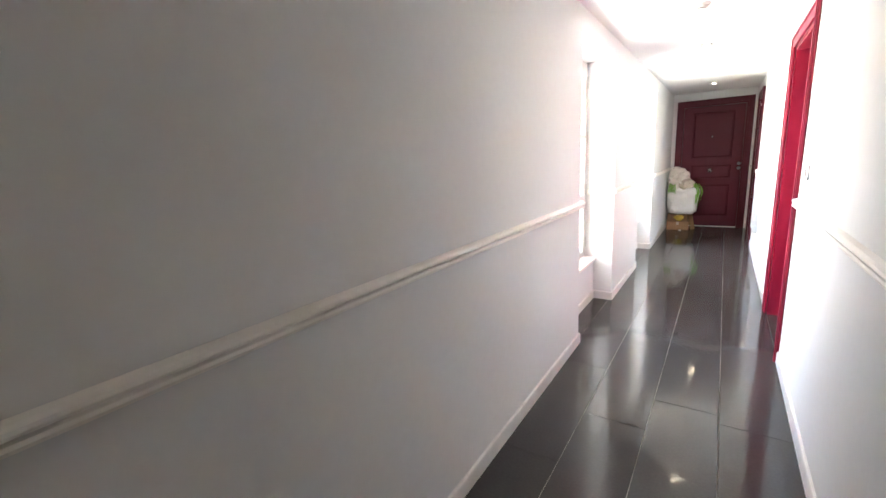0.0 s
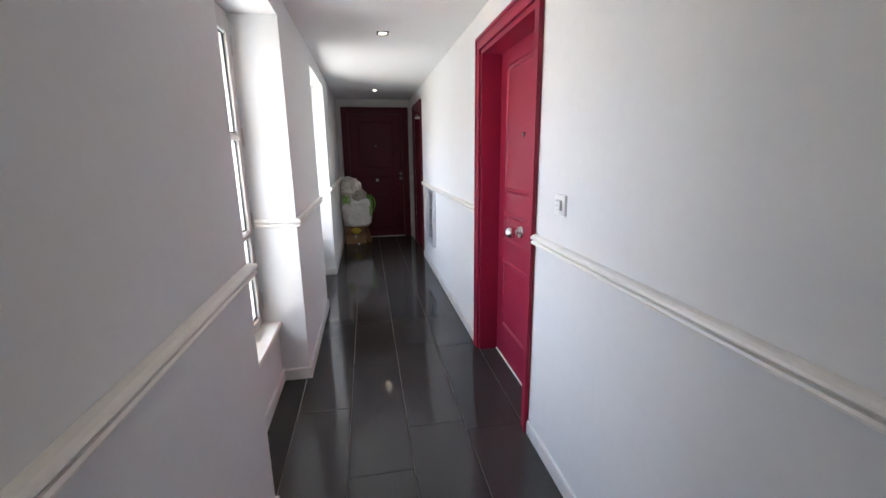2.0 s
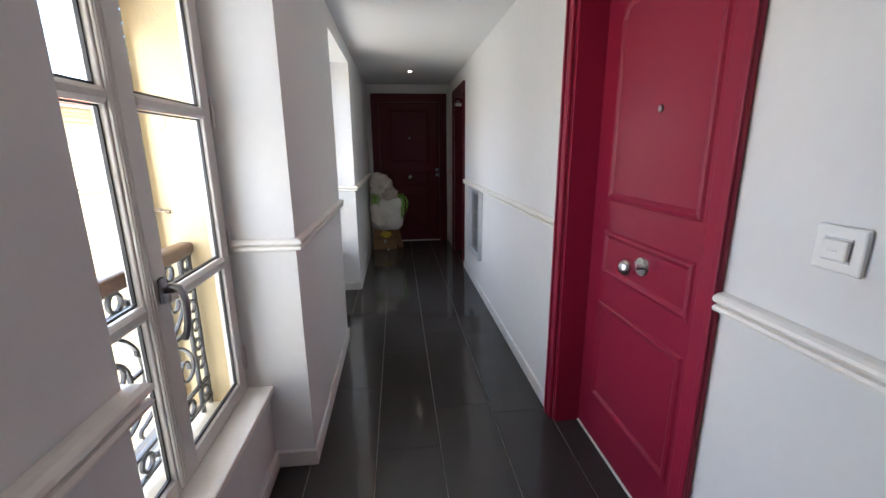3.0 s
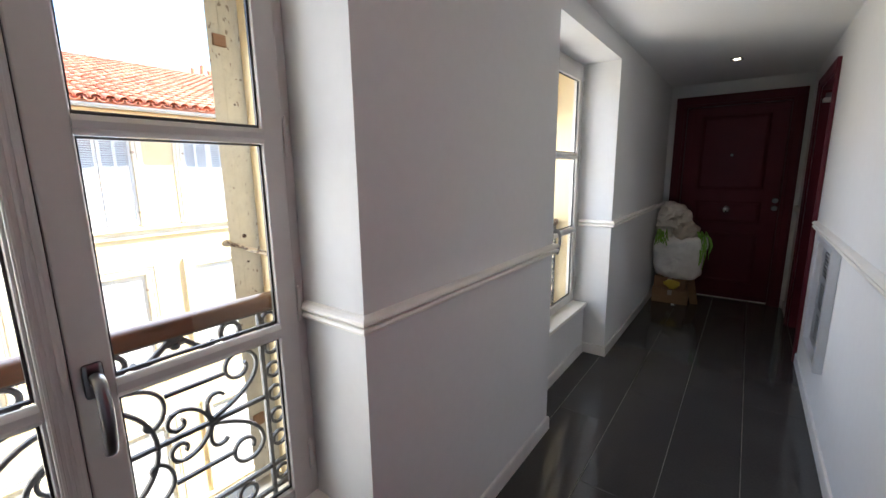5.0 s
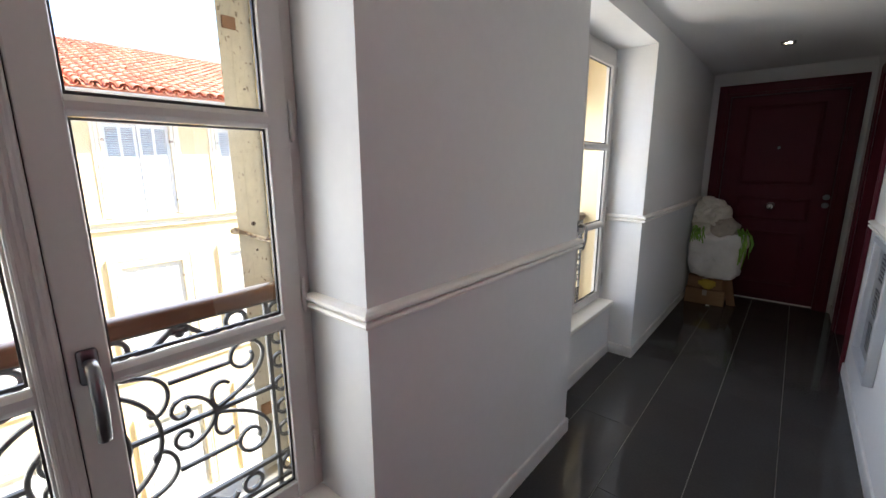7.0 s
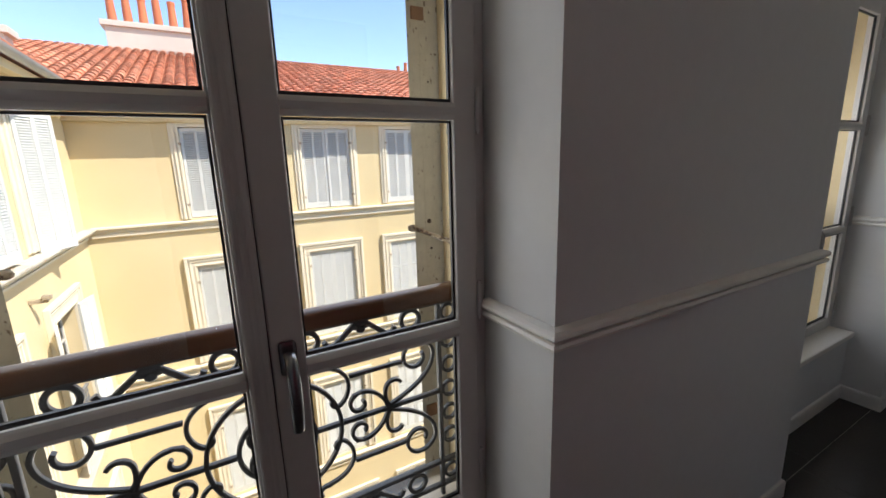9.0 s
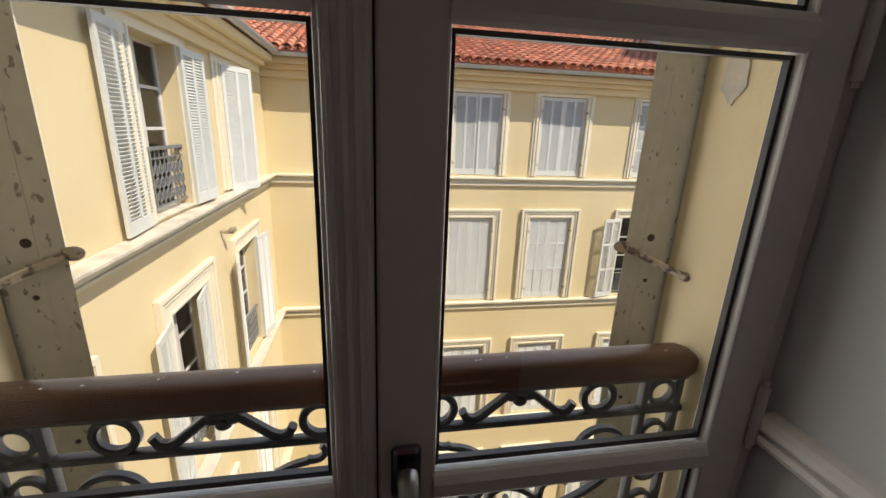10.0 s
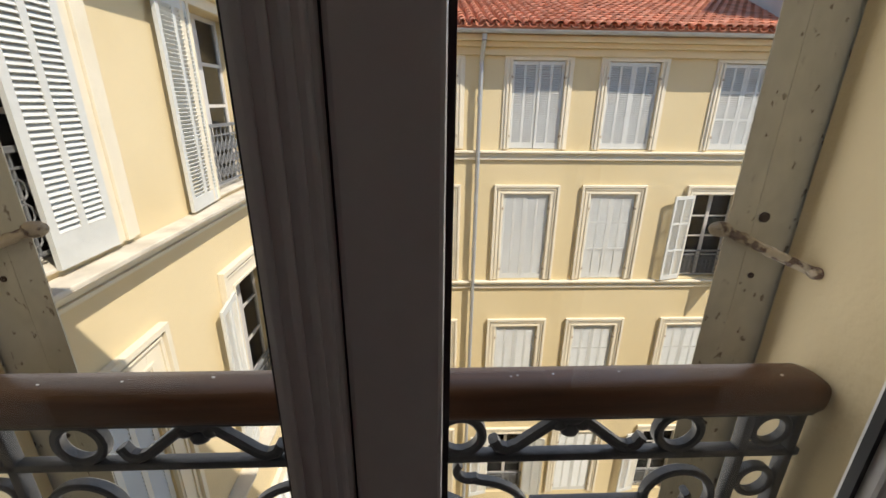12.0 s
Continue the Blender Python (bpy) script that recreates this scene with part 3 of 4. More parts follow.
cyl(bm, (0.60, 7.015, CEIL - 0.026), (0.60, 7.015, CEIL - 0.017), 0.038, 0.044, seg=32)
cyl(bm, (0.60, 7.015, CEIL - 0.048), (0.60, 7.015, CEIL - 0.032), 0.026, 0.036, seg=32)
part("sensor", bm, PLASTIC, sd, smooth=True)
bm = bmesh.new()
cyl(bm, (0.60, 7.015, CEIL - 0.032), (0.60, 7.015, CEIL - 0.026), 0.031, seg=24)
part("slot", bm, DARKGAP, sd, "dark air slot")

sw = thing("light_switch", (EAST, 6.53, 1.19), "square white plastic light switch with a rocker", "light switch")
part("plate", boxes([(EAST - 0.011, EAST - 0.0006, 6.489, 6.574, 1.150, 1.232)], 0.004), PLASTIC, sw)
part("recess", boxes([(EAST - 0.0125, EAST - 0.0115, 6.508, 6.555, 1.170, 1.212)]), ALU, sw, "thin grey gap round the rocker")
rock = part("rocker", boxes([(EAST - 0.021, EAST - 0.013, 6.509, 6.554, 1.173, 1.209)], 0.003), PLASTIC, sw)
part("mark", boxes([(EAST - 0.0222, EAST - 0.0212, 6.524, 6.540, 1.188, 1.192)]), ALU, rock, "small grey printed mark")

vent = thing("wall_vent", (EAST, 9.85, 0.33), "grey aluminium ventilation grille with a slotted plate, low in the wall", "vent grille")
y0, y1, z0, z1 = 9.585, 10.12, 0.338, 0.995
xo = EAST - 0.0006
t = 0.032
part("frame", boxes([(xo - 0.040, xo, y0, y0 + t, z0, z1), (xo - 0.040, xo, y1 - t, y1, z0, z1), (xo - 0.040, xo, y0 + t, y1 - t, z1 - t, z1), (xo - 0.040, xo, y0 + t, y1 - t, z0, z0 + t)], 0.005), VENT_METAL, vent, "pale grey aluminium frame")
part("backing", boxes([(xo - 0.002, xo, y0 + t, y1 - t, z0 + t, z1 - t)]), DARKGAP, vent)
slots = []
for k in range(3):
    for i in range(7):
        zc = z0 + t + 0.045 + k * 0.185 + i * 0.0215
        slots.append((y0 + t + 0.10, y1 - t - 0.10, zc, zc + 0.011))
part("plate", holed_slab(y0 + t, y1 - t, z0 + t, z1 - t, slots, lambda u, v, s: (xo - 0.0100 + 0.004 * s, u, v)), ALU, vent, "grey slotted plate")

closer = thing("door_closer", (EAST + 0.05, 11.42, 1.893), "pale metal door closer bracket on the burgundy door jamb", "door closer")
part("body", boxes([(EAST + 0.008, EAST + 0.080, 11.392, 11.4495, 1.893, 1.928)], 0.005), PLASTIC, closer, "pale plastic cover")
part("arm", boxes([(EAST + 0.022, EAST + 0.060, 11.415, 11.4495, 1.929, 1.966)], 0.004), STEEL, closer, "grey steel arm")


# ---- corridor: the pile in the corner ----
def crumple(bm, verts, amount, scale, seed):
    for v in verts:
        d = noise.noise_vector(v.co * scale + Vector((seed, seed * 2.0, 0)))
        v.co += d * amount
        v.co += noise.noise_vector(v.co * scale * 2.7 + Vector((0, seed, 3))) * amount * 0.45


def soft_bag(cx, cy, z0, z1, rx, ry, seed, squash=0.5, amount=0.035, power=3.0, fold=0.02):
    """A slumped bag: a rounded box of thin sheet with sharp folds."""
    bm = bmesh.new()
    r = bmesh.ops.create_icosphere(bm, subdivisions=5, radius=1.0)
    off = Vector((seed, seed * 1.7, seed * 0.6))
    for v in r["verts"]:
        p = v.co.copy()
        s = (abs(p.x) ** power + abs(p.y) ** power + abs(p.z) ** power) ** (-1 / power)
        p *= s
        taper = 1.0 + squash * 0.12 * p.z
        q = Vector((cx + p.x * rx * taper, cy + p.y * ry * taper, (z0 + z1) / 2 + p.z * (z1 - z0) / 2))
        out = Vector((p.x / rx, p.y / ry, p.z / (z1 - z0))).normalized()
        q += noise.noise_vector(q * 5.0 + off) * amount
        ridge = 1 - 2 * abs(noise.noise(q * 9.0 + off * 2))
        ridge += 0.6 * (1 - 2 * abs(noise.noise(q * 21.0 + off * 3)))
        v.co = q + out * fold * ridge
    for v in bm.verts:
        v.co.z = max(v.co.z, z0)
        v.co.x = max(v.co.x, 0.020)
        v.co.y = min(v.co.y, NORTH - 0.022)
    return bm


def carton(cx, cy, z0, wx, wy, h, turn, label):
    c = thing("cardboard_box", (cx, cy, z0), label, "box", "boxes in the corner")
    m = Matrix.Translation((cx, cy, z0)) @ Matrix.Rotation(radians(turn), 4, "Z")
    part("carton", boxes([(-wx / 2, wx / 2, -wy / 2, wy / 2, 0.0, h - 0.006)], 0.004, m), CARD, c)
    part("flap", boxes([(-wx / 2 - 0.002, -0.002, -wy / 2 - 0.001, wy / 2 + 0.001, h - 0.005, h - 0.001)], 0.0, m), CARD, c)
    part("flap", boxes([(0.002, wx / 2 + 0.002, -wy / 2 - 0.001, wy / 2 + 0.001, h - 0.005, h - 0.001)], 0.0, m), CARD, c)
    part("tape", boxes([(-0.02, 0.02, -wy / 2 - 0.002, -wy / 2 - 0.0012, h - 0.06, h - 0.006)], 0.0, m), PAPER, c, "strip of brown paper tape")
    return c


carton(0.195, 11.775, 0.0, 0.33, 0.34, 0.15, 3, "brown cardboard box lying on the floor in the corner")
carton(0.20, 11.80, 0.151, 0.30, 0.30, 0.115, -4, "smaller brown cardboard box stacked on another")
solo("shopping_bag", soft_bag(0.232, 11.79, 0.268, 0.70, 0.205, 0.185, 3.0, squash=1.0, amount=0.034, power=6.5, fold=0.021), BAG, "bulging white plastic shopping bag on stacked boxes", "bag", smooth=True)
solo("plastic_bag", soft_bag(0.152, 11.80, 0.68, 1.035, 0.117, 0.13, 8.0, squash=-2.2, amount=0.055, power=3.0, fold=0.040), BAG_TOP, "crumpled cream plastic bag heaped on top of the pile", "bag", smooth=True)
solo("paper_bag", soft_bag(0.305, 11.74, 0.67, 0.80, 0.085, 0.11, 5.0, amount=0.045, power=3.0, fold=0.026), PAPER, "crumpled brown paper bag stuffed in the pile", "bag", smooth=True)
for i, (gx, gy, gz, dx) in enumerate(((0.085, 11.585, 0.725, 0.005), (0.435, 11.62, 0.715, 0.03))):
    bunch = thing("plastic_strips", (gx, gy, gz - 0.1), "bunched bright green plastic strips hanging from the bag", "plastic strips", "green plastic in the pile")
    rnd = random.Random(20 + i)
    for k in range(15):
        bm = bmesh.new()
        a = rnd.uniform(-0.045, 0.06)
        drop = rnd.uniform(0.06, 0.13) if i == 0 else rnd.uniform(0.10, 0.32)
        pts = [(gx + a * 0.5, gy + 0.05, gz - 0.02), (gx + a, gy + 0.01, gz + 0.02 + rnd.uniform(0, 0.04)), (gx + a + dx, gy - 0.02, gz + rnd.uniform(-0.01, 0.01)), (gx + a + dx * 1.4 + rnd.uniform(-0.02, 0.02), gy - 0.030, gz - drop * 0.5), (gx + a + dx * 1.2 + rnd.uniform(-0.02, 0.02), gy - 0.028, gz - drop)]
        pts = [(max(0.03, p[0]), p[1], p[2]) for p in pts]
        sweep(bm, pts, flat_bar(rnd.uniform(0.004, 0.013), 0.003), up=(rnd.uniform(-0.5, 0.5), 1, 0.2))
        part("strip", bm, GREEN, bunch, smooth=True)
bm = bmesh.new()
vs = ball(bm, (0.21, 11.60, 0.215), 0.085, 0.022, 0.045, seg=22)
crumple(bm, vs, 0.022, 16.0, 4.0)
solo("yellow_bag", bm, YELLOW, "crumpled yellow plastic bag pressed against the box", "bag", smooth=True)
bm = boxes([(-0.045, 0.04, -0.003, 0.003, 0.0, 0.265)], 0.001, Matrix.Translation((0.425, 11.70, 0.003)) @ Matrix.Rotation(radians(-30), 4, "Z") @ Matrix.Rotation(radians(-14), 4, "Y"))
solo("cardboard_sheet", bm, CARD, "torn brown cardboard sheet leaning beside the boxes", "cardboard")
bm = boxes([(0.23, 0.262, 11.555, 11.575, 0.0005, 0.012)], 0.003)
solo("paper_scrap", bm, BAG, "tiny white paper scrap on the dark floor", "scrap")


# ---- balcony rail of the near window ----
def spiral(c, r0, r1, a0, a1, n=22):
    """Points (y, z) of a spiral round c, from radius r0 at angle a0 to r1 at a1 (degrees)."""
    out = []
    for i in range(n + 1):
        k = i / n
        a = radians(a0 + (a1 - a0) * k)
        r = r0 + (r1 - r0) * k
        out.append((c[0] + r * math.cos(a), c[1] + r * math.sin(a)))
    return out


def bez(p0, p1, p2, p3, n=12):
    out = []
    for i in range(n + 1):
        t = i / n
        out.append(tuple(((1 - t) ** 3) * a + 3 * t * (1 - t) ** 2 * b + 3 * t * t * (1 - t) * c + t ** 3 * d for a, b, c, d in zip(p0, p1, p2, p3)))
    return out


def balcony_rail(yc, y0, y1):
    """Wrought-iron scrollwork under a varnished wooden handrail, mirrored about yc."""
    X = -0.405
    ZM = 0.700
    b = thing("balcony_rail", (X, yc, 0.335), "black wrought-iron scroll balcony rail under a varnished wooden handrail", "balcony rail", "window balcony rails")
    prof = [(-0.023, -0.014), (0.023, -0.014), (0.027, -0.010), (0.028, -0.002), (0.029, 0.014), (0.027, 0.024), (0.020, 0.0295), (0.008, 0.031), (-0.008, 0.031), (-0.020, 0.0295), (-0.027, 0.024), (-0.029, 0.014), (-0.028, -0.002), (-0.027, -0.010)]
    bm = bmesh.new()
    ya, yb = y0 + 0.004, y1 - 0.004
    sec = []
    for y, k in ((ya, 0.84), (ya + 0.016, 1.0), (yb - 0.016, 1.0), (yb, 0.84)):
        sec.append([bm.verts.new((X - 0.005 + px * k, y, 0.9985 + pz * k)) for px, pz in prof])
    m = len(prof)
    for q, r in zip(sec, sec[1:]):
        for j in range(m):
            bm.faces.new((q[j], q[(j + 1) % m], r[(j + 1) % m], r[j]))
    bm.faces.new(sec[0])
    bm.faces.new(sec[-1])
    rail = part("handrail", bm, HANDRAIL, b, "dark varnished wooden handrail", smooth=True)
    rnd = random.Random(11)
    bm = bmesh.new()
    for k in range(16):
        fy, fx, s = rnd.uniform(ya + 0.05, yb - 0.05), X - 0.005 + rnd.uniform(-0.0065, 0.0065), rnd.uniform(0.0008, 0.0022)
        box(bm, fx - s * 0.5, fx + s * 0.5, fy - s, fy + s, 1.0292, 1.0300)
    part("paint_flecks", bm, PLASTIC, rail, "tiny white paint flecks", kind="stuff")
    N = (1, 0, 0)

    def strip(points, w=0.011, h=0.016, closed=False):
        bm = bmesh.new()
        sweep(bm, [(X, y, z) for y, z in points], flat_bar(w, h), closed=closed, up=N)
        return bm

    def iron(name, bm):
        return part(name, bm, IRON, b, smooth=True)

    def level(name, o0, o1, z, t=0.006, d=0.007):
        a, c = sorted((yc + o0, yc + o1))
        iron(name, boxes([(X - d, X + d, a, c, z - t, z + t)], 0.002))
    level("top_bar", y0 + 0.01 - yc, y1 - 0.01 - yc, 0.9810, 0.0032, 0.015)
    for z in (0.912, 0.455, 0.372):
        level("bar", y0 + 0.003 - yc, y1 - 0.003 - yc, z, 0.006, 0.008)
    for s in (-1, 1):
        def mir(points):
            return [(yc + s * o, z) for o, z in points]
        for o in (0.460, 0.526):
            y = yc + s * o
            iron("upright", boxes([(X - 0.008, X + 0.008, y - 0.006, y + 0.006, 0.336, 0.977)], 0.002))
        for zc in (0.947, 0.860, 0.780, 0.700, 0.620, 0.540, 0.414):
            iron("ring", strip(spiral((yc + s * 0.493, zc), 0.023, 0.023, 0, 345, 18), 0.009, 0.014, True))
        for o in (0.372, 0.090):
            for zc in (0.947, 0.414):
                iron("ring", strip(spiral((yc + s * o, zc), 0.0275, 0.0275, 0, 345, 20), 0.012, 0.016, True))
        # chevrons with curled feet and a leaf at the apex
        for z0 in (0.0, -0.527):
            for e in (-1, 1):
                pts = [(0.229 + e * 0.003, 0.979 + z0), (0.229 + e * 0.066, 0.927 + z0), (0.229 + e * 0.078, 0.922 + z0), (0.229 + e * 0.090, 0.926 + z0), (0.229 + e * 0.097, 0.939 + z0)]
                iron("chevron", strip(mir(pts), 0.013, 0.016))
            bm = bmesh.new()
            for do, dz, ry in ((0.0, -0.017, 0.013), (-0.015, -0.007, 0.012), (0.015, -0.007, 0.012), (0.0, 0.002, 0.022)):
                ball(bm, (X, yc + s * 0.229 + do, 0.969 + dz + z0), 0.011, ry, 0.010, seg=12)
            iron("leaf_knob", bm)
        level("bar", s * 0.088, s * 0.462, ZM)
        for v in (-1, 1):
            def mv(points):
                return mir([((y - 7.005) * 0.916, ZM + v * (z - 0.66) * 0.905) for y, z in points])
            iron("scroll", strip(mv(bez((7.328, 0.668), (7.40, 0.69), (7.485, 0.735), (7.485, 0.806), 14) + spiral((7.425, 0.806), 0.060, 0.022, 3, 385, 28)), 0.010, 0.015))
            iron("scroll", strip(mv(bez((7.335, 0.664), (7.318, 0.68), (7.316, 0.70), (7.318, 0.722), 8) + spiral((7.349, 0.722), 0.031, 0.024, 180, 35, 12)), 0.010, 0.015))
            iron("scroll", strip(mv(bez((7.322, 0.664), (7.315, 0.705), (7.275, 0.748), (7.228, 0.738), 10) + spiral((7.236, 0.704), 0.034, 0.012, 100, 400, 22)), 0.010, 0.015))
            iron("scroll", strip(mv(spiral((7.165, 0.735), 0.008, 0.024, -200, -20, 12) + bez((7.190, 0.728), (7.225, 0.775), (7.205, 0.838), (7.13, 0.848), 12) + spiral((7.115, 0.872), 0.024, 0.012, -60, -220, 10)), 0.010, 0.014))
            level("bar", s * 0.188, s * 0.342, ZM + v * 0.128, 0.0055, 0.006)
    iron("ring", strip(spiral((yc, ZM), 0.158, 0.158, 0, 352, 44), 0.011, 0.016, True))
    iron("ring", strip(spiral((yc, ZM), 0.090, 0.090, 0, 350, 32), 0.011, 0.016, True))
    bm = bmesh.new()
    ball(bm, (X, yc, ZM), 0.010, 0.013, 0.013, seg=14)
    iron("boss", bm)
    # a flower of four round petals in the middle, leaf knobs above and below it
    for k in range(4):
        a = radians(45 + 90 * k)
        iron("petal", strip(spiral((yc + 0.050 * math.cos(a), ZM + 0.050 * math.sin(a)), 0.032, 0.032, 0, 345, 20), 0.009, 0.014, True))
    for v in (-1, 1):
        bm = bmesh.new()
        for do, dz, r in ((0.0, 0.0, 0.016), (-0.016, 0.010, 0.011), (0.016, 0.010, 0.011), (0.0, 0.020, 0.012), (-0.012, -0.014, 0.009), (0.012, -0.014, 0.009)):
            ball(bm, (X, yc + do, ZM + v * (0.123 + dz)), 0.009, r, r * 0.8, seg=12)
        iron("leaf_knob", bm)
    return b


balcony_rail(7.028, *OW1)
balcony_rail(9.3775, *OW2)


# ---- shutters ----
def louvred_leaf(parent, m, w, h, mat, rails=(), slat=0.045, columns=2, split=False, solid=(), name="shutter_leaf", stile=0.06, tilt=-50.0, chamfer=False, lap=0.575, foot=0.13):
    """A louvred shutter leaf in local u (0..w), n (0 back .. 0.035 front), v (0..h), set by m."""
    t = 0.034
    uu = [0.0] + [w * i / columns for i in range(1, columns)] + [w]
    rows = [(0.036 if chamfer else 0, stile, 0, t, 0, h), (w - stile, w, 0, t, 0, h)]
    for c in uu[1:-1]:
        rows.append((c - stile * 0.45, c + stile * 0.45, 0, t, foot, h - 0.08))
    vs = [foot] + [r * h for r in rails] + [h - 0.08]
    rows += [(stile, w - stile, 0, t, 0, foot), (stile, w - stile, 0, t, h - 0.08, h)]
    fields = []
    for i in range(columns):
        a = stile if i == 0 else uu[i] + stile * 0.45
        b = w - stile if i == columns - 1 else uu[i + 1] - stile * 0.45
        for k, (v0, v1) in enumerate(zip(vs, vs[1:])):
            lo = v0 + (0.025 if k else 0.0)
            hi = v1 - (0.025 if k < len(vs) - 2 else 0.0)
            fields.append((a, b, lo, hi, k))
            if k:
                rows.append((a, b, 0, t, v0 - 0.025, v0 + 0.025))
    bm = boxes(rows, 0.0, m)
    if chamfer:
        # the closing edge is cut back at a slant
        ends = [[bm.verts.new(m @ Vector((u, n, v))) for u, n in ((0.0, t), (0.0355, t), (0.0355, 0.0), (0.003, t - 0.005))] for v in (0.0, h)]
        for i in range(4):
            bm.faces.new((ends[0][i], ends[0][(i + 1) % 4], ends[1][(i + 1) % 4], ends[1][i]))
        bm.faces.new(ends[0])
        bm.faces.new(ends[1])
    leaf = part(name, bm, mat, parent)
    bm = bmesh.new()
    shared = None
    for a, b, lo, hi, k in fields:
        if k in solid:
            box(bm, a, b, 0.008, 0.022, lo, hi, 0.0, m)
            continue
        n = max(2, int((hi - lo) / slat))
        for i in range(n):
            vc = lo + (i + 0.5) * (hi - lo) / n
            mm = m @ Matrix.Translation(((a + b) / 2, t / 2, vc)) @ Matrix.Rotation(radians(tilt), 4, "X")
            if split:
                if shared is None:
                    b2 = boxes([(-(b - a) / 2, (b - a) / 2, -slat * lap, slat * lap, -0.0035, 0.0035)])
                    shared = bpy.data.meshes.new("slat")
                    b2.to_mesh(shared)
                    b2.free()
                    shared.materials.append(mat)
                ob = new("slat", shared)
                ob.parent = leaf
                ob.matrix_basis = mm
                ob.matrix_parent_inverse = Matrix.Identity(4)
            else:
                box(bm, -(b - a) / 2, (b - a) / 2, -slat * lap, slat * lap, -0.0035, 0.0035, 0.0, mm)
    if len(bm.verts):
        part("slats", bm, mat, leaf, kind="stuff")
    else:
        bm.free()
    return leaf


# the near window's own shutters, folded back outside, with their iron stays
def folded_shutter(y_free, sign, label):
    s = thing("folded_shutter", (-0.52, y_free, 0.345), label, "shutter", "shutters of the near windows")
    basis = Matrix(((0, 1, 0, FACE - 0.040), (sign, 0, 0, y_free), (0, 0, 1, 0.345), (0, 0, 0, 1)))
    louvred_leaf(s, basis, 0.48, 1.79, OLDSHUTTER, columns=1, slat=0.042, stile=0.096, tilt=-60.0, chamfer=True, lap=0.62)
    xs = FACE - 0.006
    for zz, yy, r in ((1.202, 0.048, 0.007), (1.118, 0.052, 0.004), (0.86, 0.045, 0.004), (1.60, 0.06, 0.003)):
        bm = bmesh.new()
        cyl(bm, (xs, y_free + sign * yy, zz), (xs + 0.002, y_free + sign * yy, zz), r, seg=12)
        part("bolt", bm, BOLT, s, "dark rusty bolt head")
    for z0, z1 in ((1.757, 1.790), (0.550, 0.592)):
        ya, yb = sorted((y_free + sign * 0.012, y_free + sign * 0.050))
        part("hinge_plate", boxes([(xs - 0.0005, xs + 0.009, ya, yb, z0, z1)], 0.003), HINGE_RUST, s, "brown rusted hinge plate")
    bm = bmesh.new()
    yr = y_free + sign * 0.091
    pts = [(-0.455, yr, 1.143), (-0.468, yr - sign * 0.010, 1.147), (-0.486, yr - sign * 0.040, 1.160), (-0.499, yr - sign * 0.075, 1.177), (-0.507, yr - sign * 0.100, 1.186)]
    sweep(bm, pts, flat_bar(0.012, 0.014), up=(1, 0, 0.1))
    for p, r in ((pts[-1], 0.013), (pts[0], 0.010), (pts[3], 0.009), (pts[2], 0.0085)):
        ball(bm, p, r * 0.9, r * 1.2, r * 0.85, seg=10)
    part("stay", bm, RUST, s, "rusty painted iron stay", smooth=True)
    return s


BOLT = material("rusted_bolt", (0.07, 0.045, 0.035), 0.7, 0.3, grain=0.1)
folded_shutter(7.478, 1, "weathered grey-cream louvred shutter folded back outside, with an iron stay")
folded_shutter(6.578, -1, "weathered grey-cream louvred shutter folded back outside, with an iron stay")
folded_shutter(9.8275, 1, "weathered grey-cream louvred shutter folded back beside the far window")
folded_shutter(8.9275, -1, "weathered grey-cream louvred shutter folded back beside the far window")


# ---- the courtyard buildings ----
def frame_rows(u0, u1, v0, v1, w):
    return [(u0 - w, u0, v0, v1 + w), (u1, u1 + w, v0, v1 + w), (u0, u1, v1, v1 + w)]


class Side:
    """A house front: u runs along it, v up, n out of it."""

    def __init__(self, origin, along_, out):
        self.o, self.a, self.n = Vector(origin), Vector(along_), Vector(out)
        self.m = Matrix(((self.a.x, self.n.x, 0, self.o.x), (self.a.y, self.n.y, 0, self.o.y), (0, 0, 1, self.o.z), (0, 0, 0, 1)))

    def boxes(self, rows, bevel=0.0):
        """rows: u0, u1, v0, v1, n0, n1"""
        return boxes([(a, b, e, f, c, d) for a, b, c, d, e, f in rows], bevel, self.m)

    def point(self, u, v, n):
        return self.m @ Vector((u, n, v))


def surround(house, side, u0, u1, v0, v1, plain, w=0.20):
    """The moulded surround of a window, and its recess."""
    if plain:
        rows = [(a, b, c, d, 0.0015, 0.030) for a, b, c, d in frame_rows(u0, u1, v0, v1, w)]
        rows += [(a, b, c, d, 0.030, 0.058) for a, b, c, d in ((u0 - 0.055, u0 - 0.01, v0, v1), (u1 + 0.01, u1 + 0.055, v0, v1), (u0 - w * 0.68, u0 - w * 0.42, v0, v1), (u1 + w * 0.42, u1 + w * 0.68, v0, v1))]
        part("window_surround", side.boxes(rows, 0.005), MOULD, house)
    else:
        o = w - 0.06
        part("window_surround", side.boxes([(a, b, c, d, 0.0015, 0.040) for a, b, c, d in frame_rows(u0, u1, v0, v1, w)] +
                                           [(a, b, c, d, 0.040, 0.080) for a, b, c, d in frame_rows(u0 - o, u1 + o, v0, v1 + o, 0.06)] +
                                           [(a, b, c, d, 0.040, 0.060) for a, b, c, d in frame_rows(u0 - o + 0.06, u1 + o - 0.06, v0, v1 + o - 0.06, 0.025)] +
                                           [(a, b, c, d, 0.040, 0.055) for a, b, c, d in frame_rows(u0 - 0.02, u1 + 0.02, v0, v1 + 0.02, 0.035)], 0.004), MOULD, house)


